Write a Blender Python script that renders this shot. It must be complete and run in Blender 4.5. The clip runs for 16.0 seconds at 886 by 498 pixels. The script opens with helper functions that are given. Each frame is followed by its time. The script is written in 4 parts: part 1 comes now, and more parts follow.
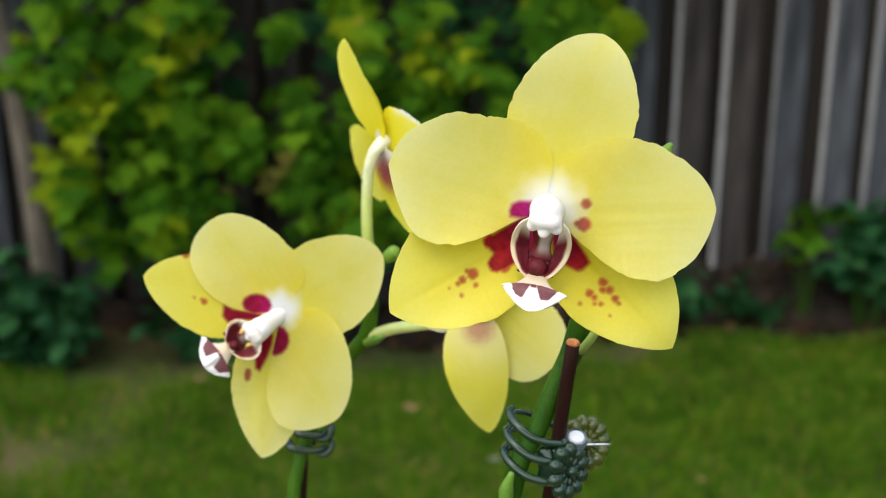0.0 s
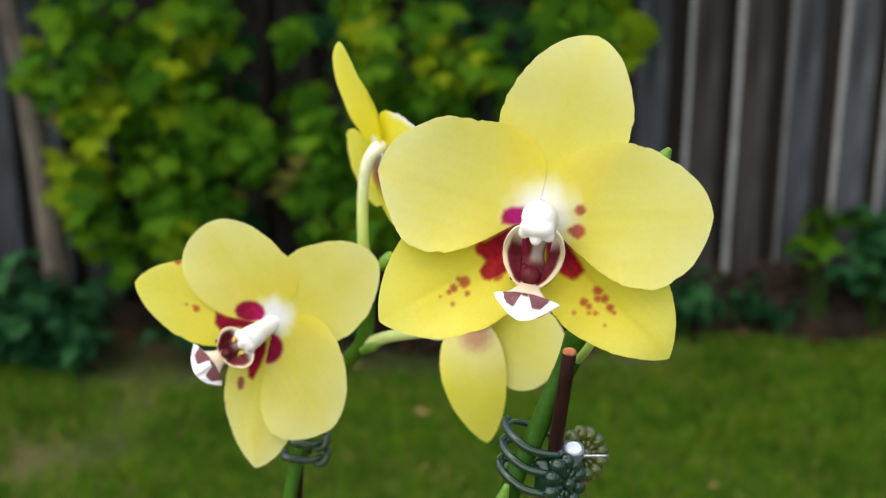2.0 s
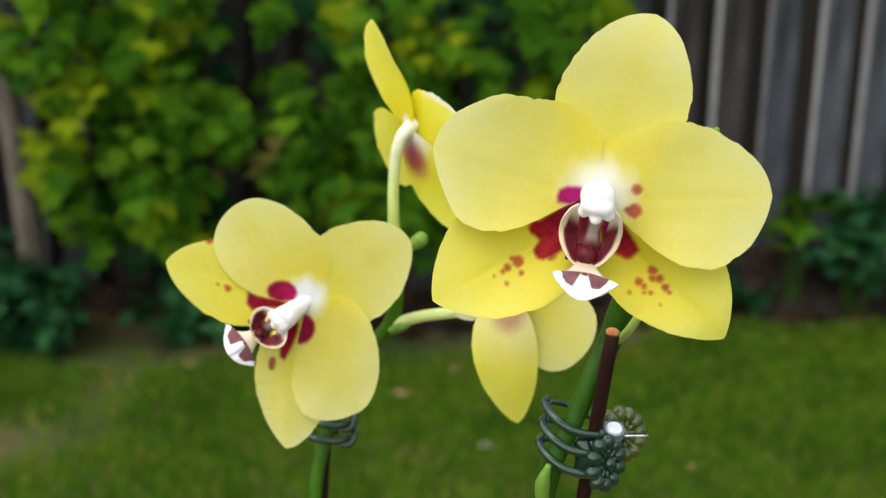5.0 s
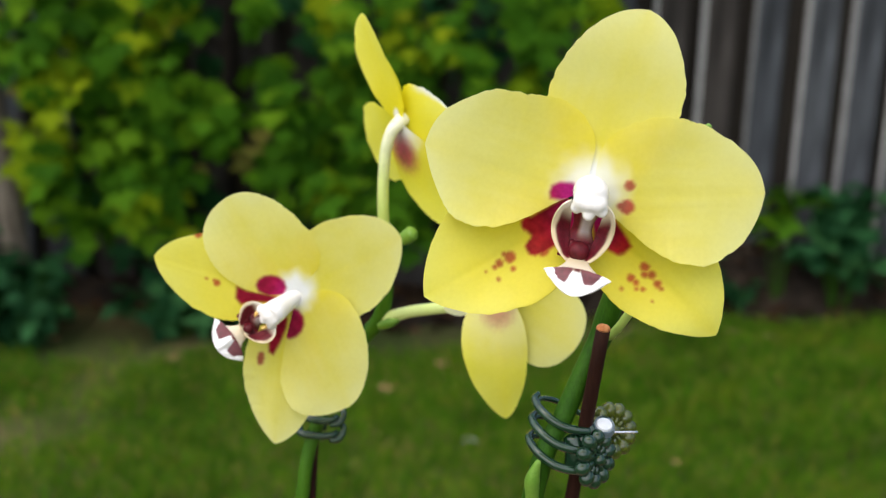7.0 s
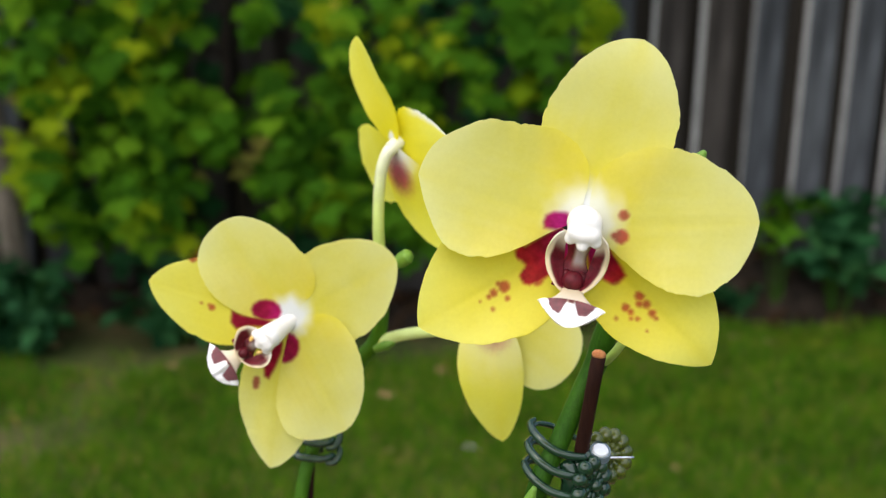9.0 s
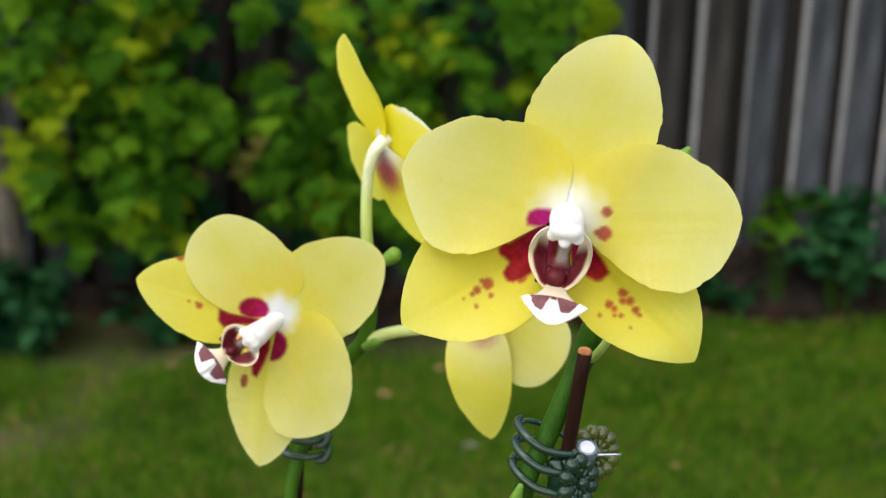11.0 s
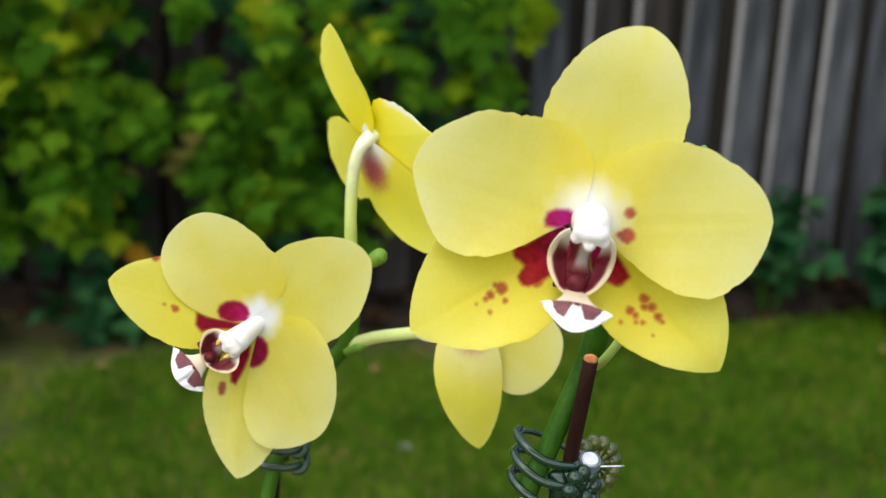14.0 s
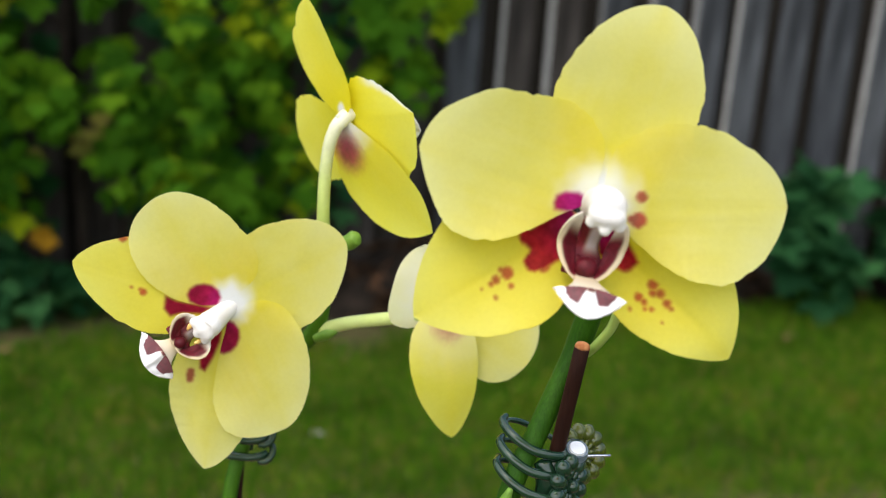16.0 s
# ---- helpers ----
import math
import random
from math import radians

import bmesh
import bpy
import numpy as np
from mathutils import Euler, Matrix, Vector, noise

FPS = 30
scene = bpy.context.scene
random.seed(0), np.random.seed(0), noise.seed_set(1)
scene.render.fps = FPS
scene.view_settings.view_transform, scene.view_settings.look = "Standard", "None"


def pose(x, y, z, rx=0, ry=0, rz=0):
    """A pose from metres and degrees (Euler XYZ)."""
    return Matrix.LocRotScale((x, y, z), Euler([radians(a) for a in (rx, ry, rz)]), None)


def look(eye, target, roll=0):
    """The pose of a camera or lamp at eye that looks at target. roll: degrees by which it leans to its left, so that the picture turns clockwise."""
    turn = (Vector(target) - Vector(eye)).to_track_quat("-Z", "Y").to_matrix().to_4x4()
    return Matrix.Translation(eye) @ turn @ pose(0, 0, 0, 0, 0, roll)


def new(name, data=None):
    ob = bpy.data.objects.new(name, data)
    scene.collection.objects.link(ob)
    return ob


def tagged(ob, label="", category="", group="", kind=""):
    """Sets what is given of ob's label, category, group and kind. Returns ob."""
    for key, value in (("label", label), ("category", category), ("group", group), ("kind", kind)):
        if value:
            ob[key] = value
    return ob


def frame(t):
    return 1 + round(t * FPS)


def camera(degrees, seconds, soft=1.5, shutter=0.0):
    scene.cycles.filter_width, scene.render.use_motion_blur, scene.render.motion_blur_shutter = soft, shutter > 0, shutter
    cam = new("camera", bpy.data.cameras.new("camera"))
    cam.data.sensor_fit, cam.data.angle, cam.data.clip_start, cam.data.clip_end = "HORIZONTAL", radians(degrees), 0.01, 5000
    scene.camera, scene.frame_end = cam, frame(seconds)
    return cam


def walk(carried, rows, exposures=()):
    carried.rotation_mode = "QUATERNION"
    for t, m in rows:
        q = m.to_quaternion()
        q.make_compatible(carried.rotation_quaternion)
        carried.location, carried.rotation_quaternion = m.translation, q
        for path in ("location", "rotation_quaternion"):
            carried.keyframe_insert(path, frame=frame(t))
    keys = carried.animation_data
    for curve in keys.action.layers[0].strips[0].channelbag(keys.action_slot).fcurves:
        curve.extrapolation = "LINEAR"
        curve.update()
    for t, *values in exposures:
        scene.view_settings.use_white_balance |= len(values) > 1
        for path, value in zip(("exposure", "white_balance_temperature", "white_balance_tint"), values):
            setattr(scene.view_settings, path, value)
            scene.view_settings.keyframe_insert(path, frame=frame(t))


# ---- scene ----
cam = camera(37.91, 16.0, soft=0.65)
cam.data.dof.use_dof = True
cam.data.dof.focus_distance = 0.342
cam.data.dof.aperture_fstop = 15.5
# seconds, x, y, z, yaw, pitch, roll
PATH = [
    (0, 0.00064, 0.00013, 1.32087, -0.143, -17.203, 0.175),
    (0.5, -0.00380, 0.00203, 1.32206, -0.115, -17.095, 0.319),
    (1, 0.00228, 0.00447, 1.32127, -0.046, -16.946, 0.355),
    (1.5, 0.00488, 0.00782, 1.32279, 0.236, -17.059, 0.222),
    (2, 0.00641, 0.00822, 1.31945, 0.492, -17.054, 0.055),
    (2.5, 0.01192, 0.00879, 1.31940, 0.870, -17.264, -0.168),
    (3, 0.00324, 0.00901, 1.32152, 1.049, -17.412, -0.221),
    (3.5, -0.00513, 0.00935, 1.31634, 0.426, -17.395, 0.206),
    (4, -0.01045, 0.01034, 1.31728, 0.242, -17.482, 0.252),
    (4.5, -0.00988, 0.00818, 1.31437, -0.339, -17.719, 0.287),
    (4.7, -0.01216, 0.00878, 1.31777, -0.579, -17.764, 0.411),
    (6.8, -0.01830, 0.01154, 1.31828, -1.591, -18.064, 1.084),
    (7, -0.01623, 0.01115, 1.31777, -1.606, -18.060, 1.091),
    (7.5, -0.01774, 0.00942, 1.31952, -1.658, -17.920, 1.087),
    (8, -0.01827, 0.01181, 1.31762, -1.634, -17.971, 1.095),
    (8.5, -0.01476, 0.01372, 1.31866, -1.671, -17.940, 1.082),
    (9, -0.01474, 0.01408, 1.32367, -1.602, -17.895, 0.873),
    (9.2, -0.01442, 0.01495, 1.32236, -1.590, -17.906, 0.785),
    (11.3, -0.00946, 0.01420, 1.32329, -1.553, -17.953, 0.675),
    (11.5, -0.00901, 0.01474, 1.32324, -1.566, -17.916, 0.577),
    (12, -0.01050, 0.01669, 1.32122, -2.150, -17.685, 0.665),
    (12.5, -0.01169, 0.01924, 1.32400, -2.929, -17.738, 0.916),
    (13, -0.01426, 0.02216, 1.32150, -3.679, -17.907, 0.998),
    (13.5, -0.01209, 0.03046, 1.31820, -4.274, -17.977, 1.310),
    (14, -0.02944, 0.03349, 1.31755, -4.928, -17.904, 2.075),
    (14.5, -0.03946, 0.04322, 1.31404, -6.304, -17.877, 2.816),
    (15, -0.05067, 0.04416, 1.31169, -8.583, -17.400, 4.027),
    (15.5, -0.05021, 0.04365, 1.31532, -9.441, -17.424, 4.512),
    (16, -0.05103, 0.04588, 1.31226, -9.425, -18.269, 4.078),
]
walk(cam, [(t, pose(x, y, z, 90 + pitch, 0, yaw) @ pose(0, 0, 0, 0, 0, roll)) for t, x, y, z, yaw, pitch, roll in PATH])

# ---- light: bright overcast sky, no hard sun ----
world = bpy.data.worlds.new("sky")
scene.world = world
world.use_nodes = True
wn = world.node_tree
sky = wn.nodes.new("ShaderNodeTexSky")
sky.sky_type = "NISHITA"
sky.sun_disc = False
sky.sun_elevation = radians(62)
sky.sun_rotation = radians(215)
sky.air_density, sky.dust_density = 1.2, 4.0
wn.nodes["Background"].inputs[1].default_value = 0.15
wn.links.new(sky.outputs[0], wn.nodes["Background"].inputs[0])
sun_data = bpy.data.lights.new("sun", "SUN")
sun_data.energy, sun_data.angle, sun_data.color = 1.75, radians(125), (1.0, 0.96, 0.9)
sun = new("sun", sun_data)
sun.matrix_world = look((-1.12, -1.3, 4.0), (0, 0.3, 0.4))
scene.view_settings.exposure = 0.45


# ---- materials ----
def nodes_of(name):
    m = bpy.data.materials.new(name)
    m.use_nodes = True
    t = m.node_tree
    return m, t, t.nodes["Principled BSDF"]


def add(t, kind):
    return t.nodes.new(kind)


def noise_node(t, scale, detail=4.0, rough=0.55, coords="Object", stretch=None):
    tc = add(t, "ShaderNodeTexCoord")
    n = add(t, "ShaderNodeTexNoise")
    n.inputs["Scale"].default_value, n.inputs["Detail"].default_value, n.inputs["Roughness"].default_value = scale, detail, rough
    if stretch:
        mp = add(t, "ShaderNodeMapping")
        mp.inputs["Scale"].default_value = stretch
        t.links.new(tc.outputs[coords], mp.inputs[0])
        t.links.new(mp.outputs[0], n.inputs["Vector"])
    else:
        t.links.new(tc.outputs[coords], n.inputs["Vector"])
    return n


def ramp(t, source, stops):
    r = add(t, "ShaderNodeValToRGB")
    while len(r.color_ramp.elements) < len(stops):
        r.color_ramp.elements.new(0.5)
    for e, (at, col) in zip(r.color_ramp.elements, stops):
        e.position, e.color = at, (*col, 1)
    t.links.new(source, r.inputs[0])
    return r.outputs[0]


def mix(t, a, b, fac, mode="MIX"):
    m = add(t, "ShaderNodeMix")
    m.data_type, m.blend_type = "RGBA", mode
    for sock, v in ((m.inputs[0], fac), (m.inputs[6], a), (m.inputs[7], b)):
        if isinstance(v, bpy.types.NodeSocket):
            t.links.new(v, sock)
        elif isinstance(v, tuple):
            sock.default_value = (*v, 1)
        else:
            sock.default_value = v
    return m.outputs[2]


def bump(t, bsdf, height, strength, distance):
    b = add(t, "ShaderNodeBump")
    b.inputs["Strength"].default_value, b.inputs["Distance"].default_value = strength, distance
    t.links.new(height, b.inputs["Height"])
    t.links.new(b.outputs[0], bsdf.inputs["Normal"])
    return b


def surface(name, stops, scale, rough=0.6, grain=None, relief=(0.3, 0.002), spec=0.4, coords="Object", stretch=None, transmission=0.0, metallic=0.0, wear=0.55):
    """Two-scale noise over a colour ramp, with fine relief."""
    m, t, b = nodes_of(name)
    n = noise_node(t, scale, coords=coords, stretch=stretch)
    fine = noise_node(t, grain or scale * 7, 3.0, coords=coords, stretch=stretch)
    col = ramp(t, n.outputs[0], stops)
    col = mix(t, col, ramp(t, fine.outputs[0], [(0.3, (0.55, 0.55, 0.55)), (0.7, (1.25, 1.25, 1.25))]), wear, "MULTIPLY")
    t.links.new(col, b.inputs["Base Color"])
    b.inputs["Roughness"].default_value = rough
    b.inputs["Specular IOR Level"].default_value = spec
    b.inputs["Transmission Weight"].default_value = transmission
    b.inputs["Metallic"].default_value = metallic
    bump(t, b, fine.outputs[0], *relief)
    return m


def thin(name, base, through_col, amount, rough=0.5, spec=0.3):
    """Adds light that passes through a thin sheet to a finished base material."""
    m, t, b = base
    tr = add(t, "ShaderNodeBsdfTranslucent")
    mx = add(t, "ShaderNodeMixShader")
    mx.inputs[0].default_value = amount
    if isinstance(through_col, tuple):
        tr.inputs[0].default_value = (*through_col, 1)
    else:
        t.links.new(through_col, tr.inputs[0])
    t.links.new(b.outputs[0], mx.inputs[1])
    t.links.new(tr.outputs[0], mx.inputs[2])
    t.links.new(mx.outputs[0], t.nodes["Material Output"].inputs[0])
    b.inputs["Roughness"].default_value = rough
    b.inputs["Specular IOR Level"].default_value = spec
    return m


def petal_material(name, pale, deep, glow=0.6):
    """Yellow petal; the pigment attribute carries the crimson blotches (R), the white heart and a painted edge
    highlight (G), the magenta tint (B).
    """
    base = nodes_of(name)
    m, t, b = base
    pig = add(t, "ShaderNodeAttribute")
    pig.attribute_name = "pigment"
    sep = add(t, "ShaderNodeSeparateColor")
    t.links.new(pig.outputs["Color"], sep.inputs[0])
    broad = noise_node(t, 60, 3.0)
    fine = noise_node(t, 900, 3.0)
    vein = noise_node(t, 420, 2.0, stretch=(1.0, 1.0, 0.2))
    tone = add(t, "ShaderNodeMath")
    tone.operation = "MULTIPLY_ADD"
    t.links.new(broad.outputs[0], tone.inputs[0])
    tone.inputs[1].default_value = 0.6
    t.links.new(pig.outputs["Alpha"], tone.inputs[2])
    yellow = ramp(t, tone.outputs[0], [(0.3, deep), (0.65, tuple((p + q) / 2 for p, q in zip(pale, deep))), (1.1, pale)])
    yellow = mix(t, yellow, ramp(t, fine.outputs[0], [(0.3, (0.97, 0.97, 0.95)), (0.7, (1.02, 1.02, 1.03))]), 0.6, "MULTIPLY")
    col = mix(t, yellow, (0.93, 0.94, 0.93), sep.outputs[1])
    red = ramp(t, sep.outputs[2], [(0.0, (0.52, 0.040, 0.030)), (0.16, (0.55, 0.020, 0.028)), (0.35, (0.53, 0.012, 0.042)), (0.52, (0.38, 0.008, 0.038)), (0.72, (0.48, 0.012, 0.100)), (1.0, (0.60, 0.020, 0.29))])
    red = mix(t, red, ramp(t, vein.outputs[0], [(0.3, (0.7, 0.6, 0.6)), (0.7, (1.2, 1.3, 1.3))]), 0.8, "MULTIPLY")
    col = mix(t, col, red, sep.outputs[0])
    t.links.new(col, b.inputs["Base Color"])
    add_b = add(t, "ShaderNodeMath")
    add_b.operation = "ADD"
    t.links.new(fine.outputs[0], add_b.inputs[0])
    t.links.new(vein.outputs[0], add_b.inputs[1])
    bump(t, b, add_b.outputs[0], 0.13, 0.0003)
    return thin(name, base, col, glow, 0.6, 0.2)


def by_board(m, low, high):
    """Each board a little lighter or darker than the next."""
    t = m.node_tree
    b = t.nodes["Principled BSDF"]
    src = b.inputs["Base Color"].links[0].from_socket
    v = ramp(t, add(t, "ShaderNodeObjectInfo").outputs["Random"], [(0.0, low), (1.0, high)])
    t.links.new(mix(t, src, v, 1.0, "MULTIPLY"), b.inputs["Base Color"])


def leaf_material(name, stops, island, patch=None):
    base = nodes_of(name)
    m, t, b = base
    if island:
        rnd = add(t, "ShaderNodeNewGeometry").outputs["Random Per Island"]
    else:
        rnd = add(t, "ShaderNodeObjectInfo").outputs["Random"]
    col = ramp(t, rnd, stops)
    n = noise_node(t, 45, 4.0)
    col = mix(t, col, ramp(t, n.outputs[0], [(0.3, (0.6, 0.65, 0.5)), (0.7, (1.25, 1.2, 1.1))]), 0.7, "MULTIPLY")
    if patch:
        big = noise_node(t, patch, 3.0, 0.6)
        col = mix(t, col, ramp(t, big.outputs[0], [(0.32, (0.72, 0.80, 0.6)), (0.5, (1.24, 1.25, 1.22)), (0.62, (1.3, 1.22, 1.0)), (0.74, (1.8, 1.2, 1.4))]), 1.0, "MULTIPLY")
        tuft = noise_node(t, patch * 4.2, 3.0, 0.6)
        col = mix(t, col, ramp(t, tuft.outputs[0], [(0.34, (0.80, 0.83, 0.8)), (0.5, (1.0, 1.0, 1.0)), (0.66, (1.22, 1.18, 1.12))]), 1.0, "MULTIPLY")
    t.links.new(col, b.inputs["Base Color"])
    bump(t, b, n.outputs[0], 0.4, 0.004)
    return thin(name, base, col, 0.4, 0.7, 0.06)


M_PETAL = petal_material("petal_pale_yellow", (0.89, 0.88, 0.42), (0.85, 0.79, 0.10))
M_SEPAL = petal_material("sepal_deep_yellow", (0.91, 0.88, 0.22), (0.90, 0.82, 0.055))
M_BACK = petal_material("petal_back_yellow", (0.93, 0.91, 0.18), (0.92, 0.85, 0.03), 0.38)
M_WHITE = surface("column_white", [(0.3, (0.80, 0.77, 0.73)), (0.7, (0.86, 0.85, 0.83))], 180, 0.45, 1200, (0.15, 0.0003), wear=0.08)
M_STEM = surface("stem_green", [(0.3, (0.017, 0.066, 0.003)), (0.7, (0.040, 0.118, 0.007))], 120, 0.5, 1500, (0.3, 0.0003), spec=0.12, stretch=(1, 1, 0.3), wear=0.5)
M_PEDICEL = surface("pedicel_pale_green", [(0.3, (0.58, 0.70, 0.25)), (0.7, (0.68, 0.78, 0.35))], 40, 0.45, 300, (0.15, 0.0002), wear=0.12)
M_PEDICEL_W = surface("pedicel_whitish", [(0.3, (0.66, 0.72, 0.40)), (0.7, (0.76, 0.80, 0.54))], 40, 0.45, 300, (0.15, 0.0002), wear=0.1)
M_PEDICEL_G = surface("pedicel_green", [(0.3, (0.30, 0.44, 0.08)), (0.7, (0.42, 0.56, 0.15))], 40, 0.45, 300, (0.15, 0.0002), wear=0.12)
M_STEM_SIDE = surface("side_stem_green", [(0.3, (0.034, 0.108, 0.005)), (0.7, (0.072, 0.170, 0.013))], 120, 0.5, 1500, (0.3, 0.0003), spec=0.1, stretch=(1, 1, 0.3), wear=0.25)


def fading_stalk():
    """Green at the foot of the stalk, turning creamy white below the flower."""
    m, t, b = nodes_of("pedicel_fading")
    xyz = add(t, "ShaderNodeSeparateXYZ")
    t.links.new(add(t, "ShaderNodeTexCoord").outputs["Object"], xyz.inputs[0])
    span = add(t, "ShaderNodeMapRange")
    span.inputs[1].default_value, span.inputs[2].default_value = 0.378, 0.424
    t.links.new(xyz.outputs[2], span.inputs[0])
    col = ramp(t, span.outputs[0], [(0.0, (0.36, 0.50, 0.08)), (0.55, (0.58, 0.68, 0.24)), (1.0, (0.80, 0.80, 0.62))])
    n = noise_node(t, 260, 3.0)
    t.links.new(mix(t, col, ramp(t, n.outputs[0], [(0.3, (0.92, 0.92, 0.9)), (0.7, (1.06, 1.06, 1.06))]), 1.0, "MULTIPLY"), b.inputs["Base Color"])
    b.inputs["Roughness"].default_value = 0.45
    bump(t, b, n.outputs[0], 0.1, 0.0002)
    return m


M_STALK = fading_stalk()
M_BUD = surface("bud_green", [(0.3, (0.10, 0.24, 0.02)), (0.7, (0.20, 0.36, 0.05))], 150, 0.5, 1500, (0.2, 0.0003), wear=0.2)
M_STAKE = surface("stake_dark_brown", [(0.3, (0.016, 0.005, 0.003)), (0.7, (0.042, 0.014, 0.009))], 150, 0.65, 900, (0.4, 0.0004), spec=0.12, stretch=(1, 1, 0.15))
M_CUT = surface("stake_cut_wood", [(0.3, (0.45, 0.12, 0.03)), (0.7, (0.78, 0.36, 0.14))], 700, 0.75, 2600, (0.6, 0.0006))
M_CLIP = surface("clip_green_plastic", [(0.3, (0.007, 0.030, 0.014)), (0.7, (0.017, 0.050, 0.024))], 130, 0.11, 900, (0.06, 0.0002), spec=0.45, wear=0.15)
# Lit copy of the plastic: light passing through is put into a yellower colour.
M_CLIP_LIT = surface("clip_green_plastic_lit", [(0.3, (0.070, 0.110, 0.010)), (0.7, (0.150, 0.175, 0.016))], 130, 0.18, 900, (0.06, 0.0002), spec=0.6, transmission=0.35, wear=0.15)
for m in (M_CLIP, M_CLIP_LIT):
    m.node_tree.nodes["Principled BSDF"].inputs["Coat Weight"].default_value = 0.4
    m.node_tree.nodes["Principled BSDF"].inputs["Coat Roughness"].default_value = 0.08
M_CAP = surface("clip_cap_bright", [(0.3, (0.74, 0.76, 0.80)), (0.7, (0.88, 0.90, 0.93))], 300, 0.3, 2000, (0.05, 0.0001), metallic=0.2, wear=0.15)
M_COLLAR = surface("clip_collar", [(0.3, (0.10, 0.14, 0.17)), (0.7, (0.18, 0.23, 0.27))], 300, 0.25, 2000, (0.08, 0.0001), wear=0.15)
M_METAL = surface("clip_metal", [(0.3, (0.62, 0.63, 0.66)), (0.7, (0.82, 0.83, 0.86))], 300, 0.22, 2000, (0.08, 0.0001), metallic=0.9)
M_FENCE_FRONT = surface("fence_weathered_grey", [(0.3, (0.016, 0.018, 0.020)), (0.5, (0.044, 0.049, 0.055)), (0.7, (0.105, 0.115, 0.125))], 11, 0.85, 60, (0.5, 0.003), 0.2, stretch=(2.2, 1, 0.16))
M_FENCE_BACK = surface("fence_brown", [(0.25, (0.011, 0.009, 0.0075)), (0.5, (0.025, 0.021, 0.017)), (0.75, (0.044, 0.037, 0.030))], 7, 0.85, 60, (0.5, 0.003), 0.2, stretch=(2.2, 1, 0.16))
M_FENCE_EDGE = surface("fence_pale_edge", [(0.25, (0.11, 0.112, 0.114)), (0.5, (0.25, 0.253, 0.255)), (0.75, (0.46, 0.46, 0.45))], 6, 0.85, 60, (0.5, 0.002), 0.2, stretch=(2.2, 1, 0.25))
M_FENCE_BROWN = surface("fence_weathered_brown_shaded", [(0.3, (0.014, 0.012, 0.011)), (0.5, (0.038, 0.034, 0.031)), (0.7, (0.080, 0.073, 0.068))], 11, 0.85, 60, (0.5, 0.003), 0.2, stretch=(2.2, 1, 0.16))
by_board(M_FENCE_BROWN, (0.85, 0.83, 0.82), (1.25, 1.22, 1.2))
by_board(M_FENCE_FRONT, (0.95, 0.95, 0.98), (1.5, 1.48, 1.47))
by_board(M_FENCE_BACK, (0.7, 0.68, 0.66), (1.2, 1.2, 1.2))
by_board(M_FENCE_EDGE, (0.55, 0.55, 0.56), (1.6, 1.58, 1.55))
M_RAIL = surface("fence_rail", [(0.3, (0.03, 0.026, 0.022)), (0.7, (0.07, 0.06, 0.052))], 9, 0.85, 70, (0.5, 0.003), 0.2, stretch=(0.2, 1, 2))
M_BARK = surface("bark_grey_brown", [(0.3, (0.07, 0.058, 0.045)), (0.7, (0.20, 0.175, 0.14))], 22, 0.9, 140, (0.8, 0.006), 0.2, stretch=(1.5, 1.5, 0.35))
M_TWIG = surface("twig_dark", [(0.3, (0.012, 0.009, 0.007)), (0.7, (0.04, 0.031, 0.024))], 22, 0.9, 140, (0.8, 0.006), 0.2, stretch=(1.5, 1.5, 0.35))
M_SOIL = surface("soil_dark", [(0.3, (0.012, 0.009, 0.007)), (0.6, (0.034, 0.025, 0.018)), (0.8, (0.075, 0.055, 0.038))], 14, 0.95, 120, (0.9, 0.012), 0.15)
M_GROUND = surface("lawn_ground", [(0.3, (0.042, 0.062, 0.014)), (0.52, (0.074, 0.076, 0.026)), (0.70, (0.14, 0.110, 0.052))], 2.6, 0.95, 45, (0.8, 0.012), 0.15)
LEAF_GREEN = [(0.0, (0.026, 0.090, 0.005)), (0.5, (0.052, 0.155, 0.007)), (1.0, (0.110, 0.230, 0.009))]
LEAF_LIME = [(0.0, (0.10, 0.19, 0.005)), (0.5, (0.165, 0.26, 0.006)), (0.9, (0.24, 0.32, 0.008)), (1.0, (0.30, 0.30, 0.03))]
LEAF_PALE = [(0.0, (0.15, 0.17, 0.03)), (1.0, (0.22, 0.20, 0.05))]
LEAF_ORANGE = [(0.0, (0.36, 0.19, 0.015)), (1.0, (0.45, 0.24, 0.02))]
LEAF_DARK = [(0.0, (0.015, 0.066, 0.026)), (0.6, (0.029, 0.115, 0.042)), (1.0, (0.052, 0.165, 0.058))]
M_LEAF = {(k, i): leaf_material(f"leaf_{k}" + ("_joined" if i else ""), s, i) for k, s in (("green", LEAF_GREEN), ("lime", LEAF_LIME), ("pale", LEAF_PALE), ("dark", LEAF_DARK), ("orange", LEAF_ORANGE)) for i in (False, True)}
M_BLADE = leaf_material("grass_blades", [(0.0, (0.050, 0.140, 0.008)), (0.6, (0.085, 0.205, 0.011)), (0.88, (0.15, 0.23, 0.02)), (1.0, (0.32, 0.24, 0.08))], True, 4.5)
M_DRY = surface("dry_leaf", [(0.3, (0.24, 0.12, 0.045)), (0.7, (0.40, 0.26, 0.13))], 40, 0.8, 200, (0.5, 0.002))
M_DRY_PALE = surface("dry_leaf_pale", [(0.3, (0.45, 0.42, 0.36)), (0.7, (0.62, 0.60, 0.54))], 40, 0.8, 200, (0.5, 0.002))
